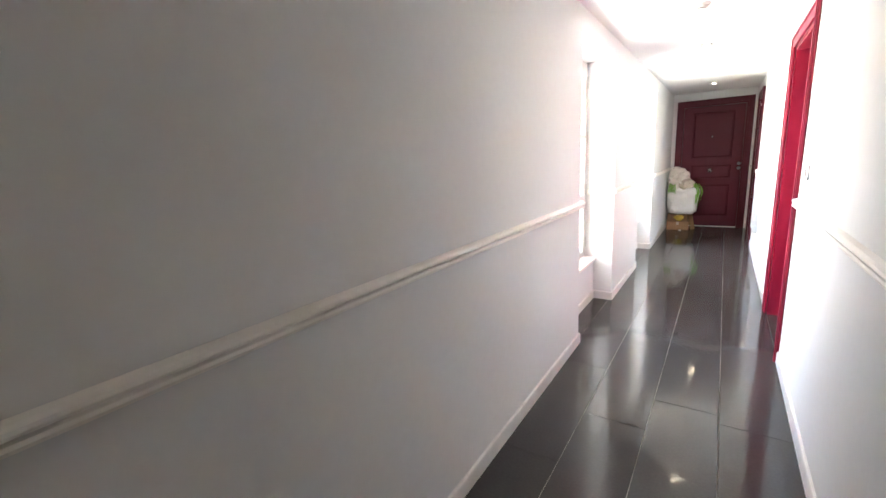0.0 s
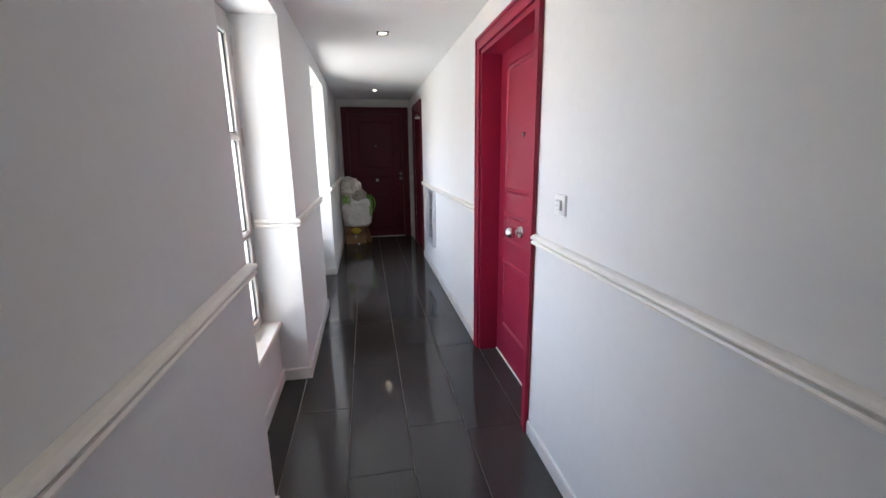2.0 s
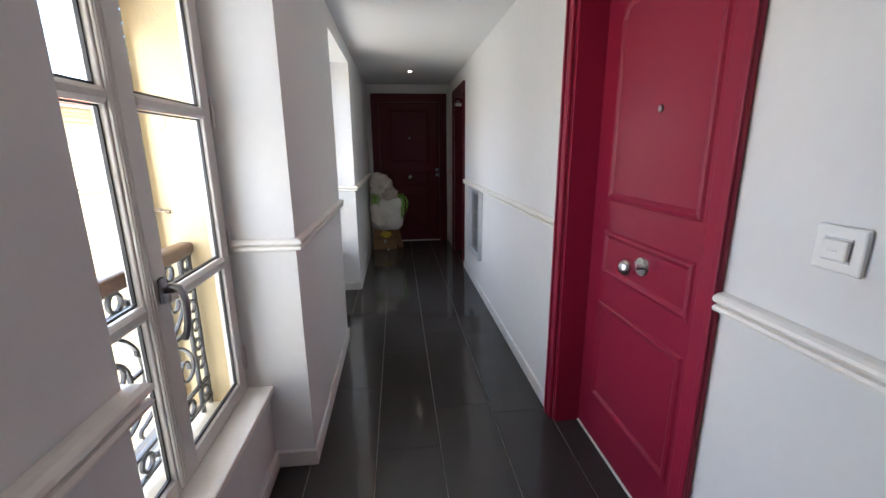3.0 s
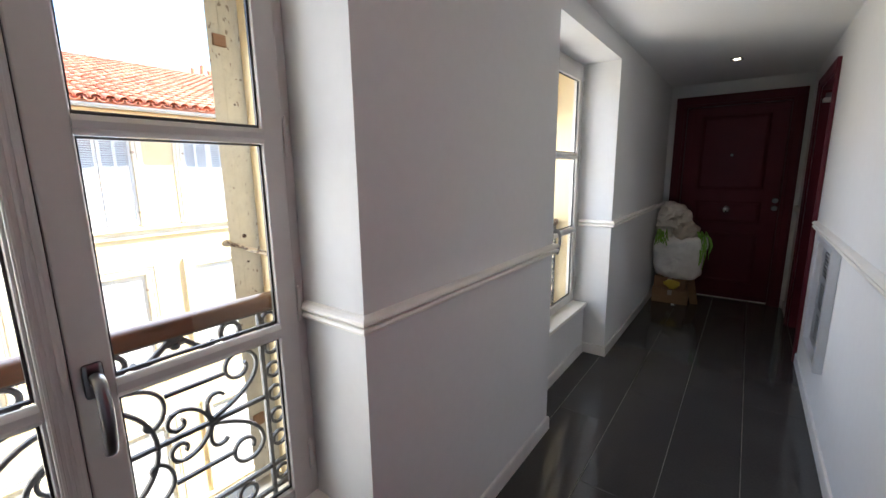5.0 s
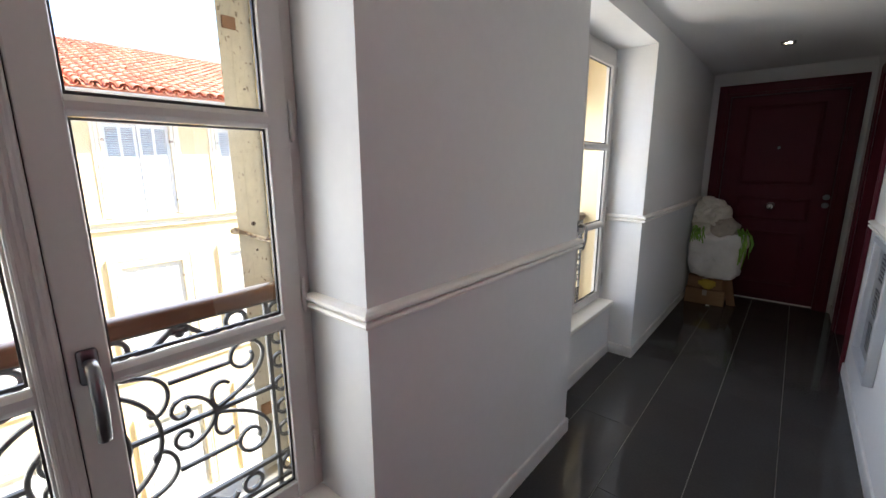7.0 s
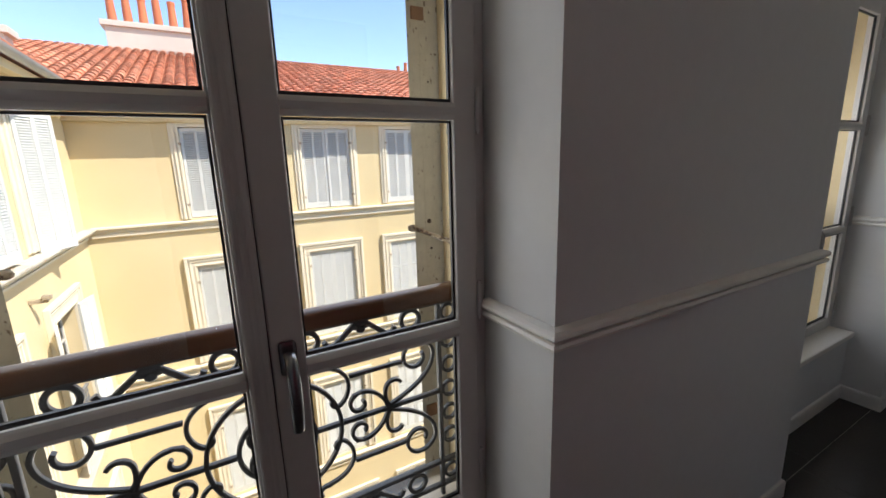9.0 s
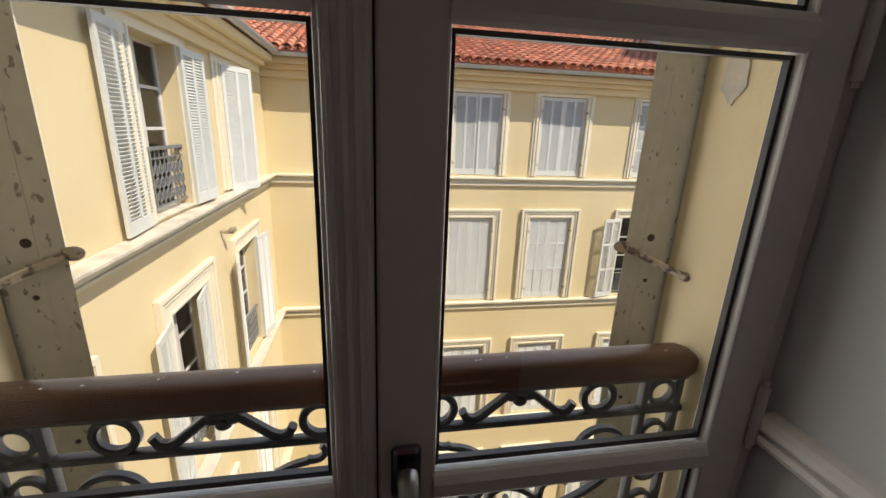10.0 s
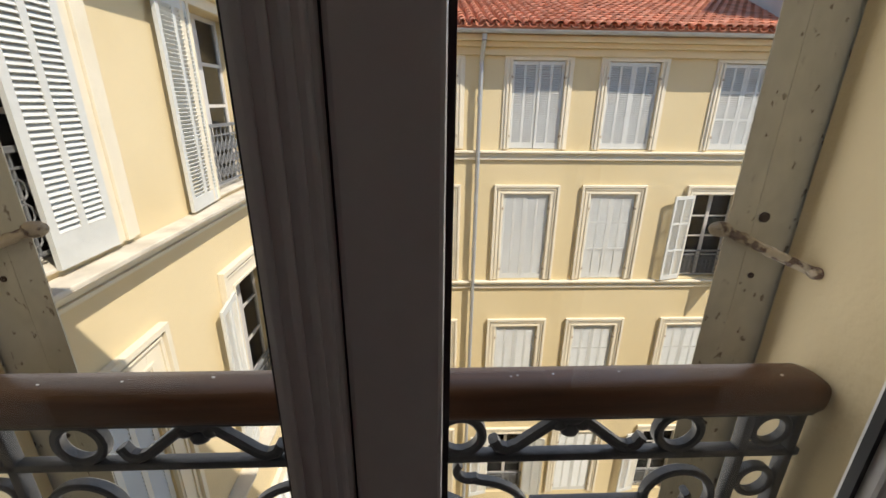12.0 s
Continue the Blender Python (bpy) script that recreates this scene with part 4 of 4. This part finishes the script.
def glazed(house, side, u0, u1, v0, v1, rail=True):
    """A tall white casement set back in an open window."""
    e = 0.003
    um = (u0 + u1) / 2
    n0, n1 = -0.24, -0.19
    f = 0.05
    rows = [(u0 + e, u0 + f, v0 + e, v1 - e, n0, n1), (u1 - f, u1 - e, v0 + e, v1 - e, n0, n1), (u0 + f, u1 - f, v1 - f, v1 - e, n0, n1), (u0 + f, u1 - f, v0 + e, v0 + f, n0, n1), (um - 0.045, um + 0.045, v0 + f, v1 - f, n0, n1)]
    win = part("window", side.boxes(rows, 0.004), UPVC, house)
    h = (v1 - v0 - 2 * f)
    bars = []
    for k in range(1, 4):
        v = v0 + f + h * k / 4
        bars += [(u0 + f, um - 0.045, v - 0.018, v + 0.018, n0 + 0.005, n1 - 0.005), (um + 0.045, u1 - f, v - 0.018, v + 0.018, n0 + 0.005, n1 - 0.005)]
    part("glazing_bar", side.boxes(bars), UPVC, win)
    part("pane", side.boxes([(u0 + f, u1 - f, v0 + f, v1 - f, -0.218, -0.212)]), DARKGLASS, win)
    if rail:
        z0, z1 = v0 + 0.10, v0 + 0.74
        bm = side.boxes([(u0 + e, u1 - e, z1, z1 + 0.035, -0.085, -0.035), (u0 + e, u1 - e, z0, z0 + 0.02, -0.07, -0.05), (u0 + e, u1 - e, z1 - 0.10, z1 - 0.085, -0.07, -0.05)])
        k = int((u1 - u0) / 0.105)
        for i in range(k):
            c = u0 + (i + 0.5) * (u1 - u0) / k
            box(bm, c - 0.006, c + 0.006, -0.066, -0.054, z0, z1, 0.0, side.m)
            for zz in (z0 + 0.12, z0 + 0.27, z0 + 0.42):
                pts = [side.m @ Vector((c + 0.045 * math.cos(radians(a)), -0.06, zz + 0.062 * math.sin(radians(a)))) for a in range(0, 360, 36)]
                sweep(bm, pts, flat_bar(0.012, 0.012), closed=True, up=tuple(side.n))
        part("balcony_rail", bm, SUNLIT_IRON, house, "cast-iron lattice rail, sunlight put into its light grey")


def closed_pair(house, side, u0, u1, v0, v1, rails=(), solid=(), slat=0.046, mat=None):
    """A pair of louvred shutter leaves closed over a window."""
    um = (u0 + u1) / 2
    rnd = random.Random(int((u0 * 31 + v0 * 17) * 10))
    for a, b in ((u0 + 0.006, um - 0.004), (um + 0.004, u1 - 0.006)):
        ajar = rnd.uniform(-0.012, 0.012)
        m = side.m @ Matrix.Translation((a, -0.055 + ajar, v0 + 0.012))
        louvred_leaf(house, m, b - a, v1 - v0 - 0.024, mat or SHUTTER, rails=rails, solid=solid, slat=slat, tilt=-45.0, lap=0.55)
    for v in (v0 + 0.3, v1 - 0.35):
        for u in (u0 - 0.012, u1 + 0.012):
            part("catch", side.boxes([(u - 0.03, u + 0.03, v - 0.03, v + 0.03, -0.02, 0.06)], 0.006), RUST, house, "small iron shutter hinge")


def swung_leaf(house, side, hinge, width, v0, v1, angle, rails=(), solid=(), split=False, slat=0.036):
    """One leaf on its hinge at u: 0 degrees lies closed towards +u, 180 flat on the wall."""
    m = side.m @ Matrix.Translation((hinge, 0.045, v0 + 0.012)) @ Matrix.Rotation(radians(angle), 4, "Z")
    return louvred_leaf(house, m, width, v1 - v0 - 0.024, SHUTTER, rails=rails, solid=solid, split=split, slat=slat, lap=0.655)


def chimney(house, x0, x1, y0, y1, z0, z1, pots, mat, along_y=True, pr=0.125, heights=(0.78, 0.92, 1.0, 1.05)):
    c = part("chimney", boxes([(x0, x1, y0, y1, z0, z1 - 0.16)], 0.01), mat, house, "rendered chimney stack with a row of clay pots")
    part("chimney_cap", boxes([(x0 - 0.08, x1 + 0.08, y0 - 0.10, y1 + 0.10, z1 - 0.158, z1)], 0.015), RENDER, c)
    rnd = random.Random(int(abs(y0) * 10))
    for i in range(pots):
        k = (i + 0.5) / pots
        px, py = ((x0 + x1) / 2, y0 + (y1 - y0) * k) if along_y else (x0 + (x1 - x0) * k, (y0 + y1) / 2)
        h = rnd.choice(heights)
        lean = rnd.uniform(-0.03, 0.03)
        bm = bmesh.new()
        cyl(bm, (px, py, z1 - 0.01), (px + lean, py + lean, z1 + h), pr, pr * 0.76, seg=14)
        cyl(bm, (px + lean, py + lean, z1 + h - 0.08), (px + lean, py + lean, z1 + h), pr * 0.88, pr * 0.88, seg=14)
        part("chimney_pot", bm, POT, c, "orange clay chimney pot", smooth=True)


def tile_mesh(name, length=0.44, r0=0.098, r1=0.078, thick=0.014, seg=7):
    """One curved clay roof tile, lying along +v, hollow side down."""
    bm = bmesh.new()
    rings = []
    for v, r in ((0.0, r0), (length, r1)):
        for rr in (r, r - thick):
            rings.append([bm.verts.new((-rr * math.cos(math.pi * i / seg), v, rr * 0.82 * math.sin(math.pi * i / seg))) for i in range(seg + 1)])
    a, b, c, d = rings          # outer low, inner low, outer high, inner high
    for i in range(seg):
        bm.faces.new((a[i], a[i + 1], c[i + 1], c[i]))
        bm.faces.new((b[i], d[i], d[i + 1], b[i + 1]))
        bm.faces.new((a[i], b[i], b[i + 1], a[i + 1]))
    bmesh.ops.recalc_face_normals(bm, faces=bm.faces)
    me = bpy.data.meshes.new(name)
    bm.to_mesh(me)
    bm.free()
    return me


def tiled_roof(house, side, u0, u1, eave_n, eave_v, depth, slope, rows_single, u_split=None, name="roof"):
    """A canal-tile roof that climbs away from the eave. The lowest rows are single tiles, the rest one field."""
    ang = math.atan(slope)
    m = side.m @ Matrix.Translation((0, eave_n, eave_v)) @ Matrix.Rotation(math.pi, 4, "Z") @ Matrix.Rotation(ang, 4, "X")
    # in m's frame: x = -u, y = up the slope, z = off the slope
    length = depth / math.cos(ang)
    bm = boxes([(-u1, -u0, 0.02, length, -0.12, -0.012)], 0.0, m)
    roof = part(name, bm, TERRACOTTA, house, "curved red terracotta roof tiles")
    step, wide = 0.335, 0.222
    me = tile_mesh("roof_tile")
    me.materials.append(TERRACOTTA)
    nrow, ncol = int(length / step), int((u1 - u0) / wide)
    co = np.empty(len(me.vertices) * 3)
    me.vertices.foreach_get("co", co)
    co = co.reshape(-1, 3)
    polys = [tuple(p.vertices) for p in me.polygons]
    verts, faces, base = [], [], 0
    rnd = random.Random(5)
    for r in range(nrow):
        for c in range(ncol):
            for upper in (1, 0):
                u = -(u0 + (c + (0.5 if upper else 0.0)) * wide) + rnd.uniform(-0.008, 0.008)
                v = r * step - 0.03 + rnd.uniform(-0.012, 0.012)
                loc = Matrix.Translation((u, v, 0.040 if upper else 0.052)) @ Matrix.Rotation(radians(rnd.uniform(-1.6, 1.6)), 4, "Z") @ Matrix.Rotation(radians(-3.0), 4, "X")
                if not upper:
                    loc = loc @ Matrix.Rotation(math.pi, 4, "Y") @ Matrix.Translation((0, 0, 0.0))
                near = r < rows_single and upper and (u_split is None or u_split[0] < -u < u_split[1])
                if near:
                    ob = new("roof_tile", me)
                    ob.parent = roof
                    ob.matrix_basis = m @ loc
                else:
                    w = np.array((m @ loc))
                    verts.append(co @ w[:3, :3].T + w[:3, 3])
                    faces += [tuple(i + base for i in p) for p in polys]
                    base += len(co)
    fm = bpy.data.meshes.new("tile_field")
    fm.from_pydata(np.concatenate(verts).tolist(), [], faces)
    fm.materials.append(TERRACOTTA_FAR)
    ob = new("tile_field", fm)
    ob.parent = roof
    tagged(ob, kind="stuff")
    return roof


GROUND_Z = -11.6


def eave(house, side, u0, u1, v, overhang):
    """Cornice mouldings and a half-round zinc gutter under the roof's edge."""
    part("cornice", side.boxes([(u0, u1, v - 0.36, v - 0.20, 0.0015, 0.10), (u0, u1, v - 0.20, v - 0.10, 0.0015, 0.22), (u0, u1, v - 0.10, v + 0.02, 0.0015, 0.36)], 0.012), STUCCO_PALE, house)
    bm = bmesh.new()
    prof = [(0.075 * math.cos(radians(a)), 0.075 * math.sin(radians(a))) for a in range(180, 361, 20)]
    prof += [(0.069 * math.cos(radians(a)), 0.069 * math.sin(radians(a))) for a in range(360, 179, -20)]
    pa, pb = side.point(u0, v + 0.09, overhang), side.point(u1, v + 0.09, overhang)
    sweep(bm, [pa, pb], prof)
    part("gutter", bm, ZINC, house, "grey zinc half-round gutter", smooth=True)


# front across the courtyard
front = Side((-10.0, 0, 0), (0, 1, 0), (1, 0, 0))
house_a = thing("apartment_building", (-12.0, 10.0, GROUND_Z), "yellow rendered apartment house with closed shutters and red roof", "apartment building")
COLS = [(6.56, 7.76), (9.03, 10.22), (11.22, 12.42), (13.90, 15.09), (16.3, 17.5), (18.8, 20.0)]
ROWS_ = [(0.300, 2.235, True), (-3.075, -0.80, False), (-6.84, -4.515, False), (-10.72, -8.29, False)]
LOWER = (-0.04, -0.08)                           # the lower windows stand a little narrower
holes = [(a + (0 if plain else LOWER[0]), b + (0 if plain else LOWER[1]), c, d) for a, b in COLS for c, d, plain in ROWS_]
part("wall", holed_slab(4.55, 26.0, GROUND_Z, 2.78, holes, lambda u, v, s: (-10.0 - (0.40 if s else 0.0), u, v)), STUCCO, house_a, "ochre yellow rendered wall")
# flat panel behind the openings, coloured for the dimness of the rooms
part("room_back", boxes([(-10.9, -10.8, 4.55, 26.0, GROUND_Z, 2.7)]), ROOM, house_a, "flat panel behind the windows, rooms' dimness put into its colour")
for ci, (a, b) in enumerate(COLS):
    for ri, (c, d, plain) in enumerate(ROWS_):
        if not plain:
            a, b = COLS[ci][0] + LOWER[0], COLS[ci][1] + LOWER[1]
        surround(house_a, front, a, b, c, d, plain, 0.19 if plain else 0.24)
        if (ci, ri) == (3, 1):
            glazed(house_a, front, a, b, c, d)
            swung_leaf(house_a, front, a, 0.60, c, d, 166, rails=(0.36, 0.68))
            swung_leaf(house_a, front, b, 0.58, c, d, 80, rails=(0.36, 0.68))
        elif (ci, ri) in ((1, 3), (3, 3)):
            glazed(house_a, front, a, b, c, d)
            swung_leaf(house_a, front, a, 0.58, c, d, 168)
            swung_leaf(house_a, front, b, 0.58, c, d, 20)
        else:
            rails, solid = ((), ())
            if (ci, ri) in ((2, 1), (3, 0), (2, 2), (3, 2)):
                rails, solid = (0.36, 0.68), ((0,) if ri == 1 else ())
            closed_pair(house_a, front, a, b, c, d, rails, solid)
for v0, v1 in ((0.045, 0.260), (-3.33, -3.11), (-7.11, -6.89)):
    part("string_course", front.boxes([(4.72, 26.0, v0, v0 + 0.07, 0.0015, 0.06), (4.72, 26.0, v0 + 0.07, v1 - 0.05, 0.0015, 0.035), (4.81, 26.0, v1 - 0.05, v1, 0.0015, 0.13)], 0.008), MOULD, house_a, "cream moulded string course")
eave(house_a, front, 4.6, 26.0, 2.68, 0.50)
bm = bmesh.new()
for p, q in (((8.30, 2.72, 0.46), (8.30, 2.58, 0.44)), ((8.30, 2.58, 0.44), (8.30, 2.20, 0.14)), ((8.30, 2.20, 0.14), (8.27, GROUND_Z, 0.14))):
    cyl(bm, front.point(*p), front.point(*q), 0.050, seg=14)
part("downpipe", bm, ZINC, house_a, "grey zinc downpipe", smooth=True)
for v in (1.4, -0.3, -2.2, -3.6, -5.4):
    bm = bmesh.new()
    cyl(bm, front.point(8.29, v, 0.14), front.point(8.29, v + 0.05, 0.14), 0.058, seg=14)
    cyl(bm, front.point(8.29, v + 0.02, 0.0), front.point(8.29, v + 0.02, 0.1), 0.012, seg=8)
    part("pipe_clip", bm, ZINC, house_a)
chimney(house_a, -16.3, -15.7, 4.92, 8.02, 4.6, 5.70, 8, RENDER)
chimney(house_a, -17.0, -16.6, 14.6, 16.1, 4.4, 5.05, 5, RENDER, pr=0.085, heights=(0.35, 0.5, 0.7))
chimney(house_a, -16.4, -15.8, 17.0, 18.4, 4.6, 5.60, 3, RENDER)
chimney(house_a, -16.4, -15.9, 22.0, 23.9, 4.6, 5.55, 5, RENDER)
part("party_wall", boxes([(0.0, 6.6, 0.0, 0.35, 2.6, 5.5)], 0.02, Matrix.Translation((-9.95, 15.0, 0)) @ Matrix.Rotation(radians(157), 4, "Z") @ Matrix.Scale(-1, 4, (0, 1, 0))), RENDER, house_a, "grey rendered party wall rising above the tiles")

# front along the left of the courtyard
left = Side((0, 4.71, 0), (-1, 0, 0), (0, 1, 0))
house_b = thing("apartment_building", (-5.0, 2.0, GROUND_Z), "yellow rendered apartment house with open louvred shutters and iron rails", "apartment building")
LCOLS = [(1.94, 3.01), (4.67, 5.74), (7.24, 8.34)]
LROWS = [(0.295, 2.225, True), (-3.05, -0.82, False), (-6.84, -4.47, False), (-10.72, -8.29, False)]
lholes = [(a, b, c, d) for a, b in LCOLS for c, d, _ in LROWS]
part("wall", holed_slab(0.56, 9.995, GROUND_Z, 2.85, lholes, lambda u, v, s: left.point(u, v, -0.40 if s else 0.0)), STUCCO_PALE, house_b, "pale yellow rendered wall")
part("room_back", left.boxes([(0.6, 9.95, GROUND_Z, 2.85, -0.90, -0.80)]), ROOM, house_b, "flat panel behind the windows, rooms' dimness put into its colour")
for ci, (a, b) in enumerate(LCOLS):
    for ri, (c, d, plain) in enumerate(LROWS):
        surround(house_b, left, a, b, c, d, plain, 0.30)
        if (ci, ri) == (0, 0):
            glazed(house_b, left, a, b, c, d)
            m = left.m @ Matrix.Translation((b - 0.515, 0.035, c + 0.012))
            louvred_leaf(house_b, m, 0.525, d - c - 0.024, SHUTTER, split=True, slat=0.039, lap=0.61, foot=0.22)
            swung_leaf(house_b, left, a, 0.56, c, d, 172)
        elif (ci, ri) == (1, 0):
            glazed(house_b, left, a, b, c, d)
            swung_leaf(house_b, left, a - 0.01, 0.64, c - 0.02, d, 175)
            swung_leaf(house_b, left, b + 0.01, 0.62, c, d, 4)
        elif (ci, ri) == (2, 0):
            closed_pair(house_b, left, a, b, c, d)
            swung_leaf(house_b, left, a - 0.02, 0.62, c - 0.06, d, 28)
        elif (ci, ri) == (1, 1):
            glazed(house_b, left, a, b, c, d)
            swung_leaf(house_b, left, a, 0.60, c, d - 0.02, 170)
            swung_leaf(house_b, left, b, 0.57, c, d, 170)
        elif (ci, ri) == (2, 1):
            glazed(house_b, left, a, b, c, d)
            swung_leaf(house_b, left, a, 0.58, c, d, 165)
            swung_leaf(house_b, left, b, 0.55, c, d, 10)
        else:
            closed_pair(house_b, left, a, b, c, d)
    part("window_sill", left.boxes([(a + 0.002, b - 0.002, LROWS[0][0] + 0.0005, LROWS[0][0] + 0.028, -0.18, 0.03)], 0.006), STONE, house_b, "worn stone window sill")
for v0, v1 in ((0.050, 0.255), (-3.33, -3.11), (-7.11, -6.89)):
    course = part("string_course", left.boxes([(0.6, 9.86, v0, v0 + 0.035, 0.0015, 0.07), (0.6, 9.86, v0 + 0.035, v0 + 0.075, 0.0015, 0.045), (0.6, 9.86, v0 + 0.075, v1 - 0.085, 0.0015, 0.10), (0.6, 9.86, v1 - 0.085, v1 - 0.046, 0.0015, 0.16)], 0.006), MOULD, house_b, "cream moulded string course")
    part("ledge", left.boxes([(0.6, 9.86, v1 - 0.045, v1, 0.0015, 0.21)], 0.010), STONE, course, "worn dirty stone ledge")
eave(house_b, left, 0.6, 9.55, 2.69, 0.45)
part("roof", boxes([(0.6, 9.5, -4.0, 0.0, -0.10, 0.0)], 0.0, left.m @ Matrix.Translation((0, 0.48, 2.84)) @ Matrix.Rotation(radians(-17), 4, "X")), TERRACOTTA, house_b, "red tile roof seen from below")
chimney(house_b, -13.2, -12.7, 2.80, 3.48, 3.2, 4.56, 2, RENDER, pr=0.075, heights=(0.42, 0.46))
bm = left.boxes([(6.58, 6.62, -0.32, -0.26, 0.0, 0.20), (6.56, 6.64, -0.28, -0.22, 0.14, 0.24)], 0.006)
part("bracket", bm, RUST, house_b, "small iron bracket")

# our own roof's edge above the windows
house_c = thing("own_roof", (-0.3, 9.0, 2.5), "eaves and roof slope above the corridor", "roof", kind="structure")
part("roof_slope", boxes([(0.0, 9.0, 3.0, 26.0, -0.10, 0.0)], 0.0, Matrix.Translation((-1.12, 0, 2.70)) @ Matrix.Rotation(radians(-17), 4, "Y")), TERRACOTTA, house_c, "red tile roof slope")
part("soffit", boxes([(-1.02, -0.30, 4.9, 26.0, 2.6205, 2.68)]), STUCCO_PALE, house_c)

# ground of the courtyard and beyond
bm = bmesh.new()
bmesh.ops.create_grid(bm, x_segments=2, y_segments=2, size=900)
bmesh.ops.translate(bm, vec=(0, 0, GROUND_Z), verts=bm.verts)
solo("ground", bm, GROUND, "pale courtyard paving far below", "ground", "structure")

tiled_roof(house_a, front, 2.4, 26.0, 0.56, 2.83, 6.6, 0.329, 3, (5.0, 24.0))


# ---- floor tiles ----
LONG = 0.96
STRIPS = [(-0.163, -0.020, 6.30), (-0.020, 0.270, 6.20), (0.270, 0.567, 5.67), (0.567, 0.866, 5.97), (0.866, 1.165, 6.85), (1.165, 1.36, 6.85)]
cache = {}


def floor_tile(x0, x1, y0, y1):
    j = 0.0020
    key = (round(x1 - x0, 4), round(y1 - y0, 4))
    if key not in cache:
        hx, hy = (x1 - x0) / 2 - j, (y1 - y0) / 2 - 0.0006
        bm = bmesh.new()
        box(bm, -hx, hx, -hy, hy, -0.012, 0.0)
        top = [e for e in bm.edges if all(v.co.z > -0.001 for v in e.verts)]
        bmesh.ops.bevel(bm, geom=top, offset=0.0008, segments=1, affect="EDGES")
        bmesh.ops.recalc_face_normals(bm, faces=bm.faces)
        me = bpy.data.meshes.new("floor_tile")
        bm.to_mesh(me)
        bm.free()
        me.materials.append(FLOOR_TILE)
        cache[key] = me
    ob = new("floor_tile", cache[key])
    ob.parent = floor
    ob.location = ((x0 + x1) / 2, (y0 + y1) / 2, 0.0)


for x0, x1, ref in STRIPS:
    if x0 < -0.05:
        spans = [W1, W2]
    elif x0 > 1.1:
        spans = [D1, D2]
    else:
        spans = [(SOUTH, NORTH + (0.25 if 0.1 < x0 < 0.9 else 0.0))]
    for s0, s1 in spans:
        y = ref - LONG * math.ceil((ref - s0) / LONG)
        while y < s1:
            a, b = max(y, s0), min(y + LONG, s1)
            if b - a > 0.02:
                floor_tile(x0, x1, a, b)
            y += LONG

# grey mortar patch on the embrasure
bm = bmesh.new()
ring = []
rnd = random.Random(3)
for k in range(18):
    a = 2 * math.pi * k / 18
    r = 0.9 + rnd.uniform(-0.12, 0.12)
    x, z = -0.441 + 0.026 * r * math.cos(a), 1.473 + 0.045 * r * math.sin(a)
    if z < 1.458:
        x = -0.438 + (x + 0.438) * max(0.15, 1 - (1.458 - z) / 0.040)
    ring.append((x, z))
lo, hi = [bm.verts.new((x, OW1[1] - 0.0005, z)) for x, z in ring], [bm.verts.new((x, OW1[1] - 0.003, z)) for x, z in ring]
bm.faces.new(lo)
bm.faces.new(hi)
for k in range(18):
    bm.faces.new((lo[k], lo[(k + 1) % 18], hi[(k + 1) % 18], hi[k]))
solo("mortar_patch", bm, MORTAR, "rough grey mortar patch on the yellow embrasure", "patch", "structure")
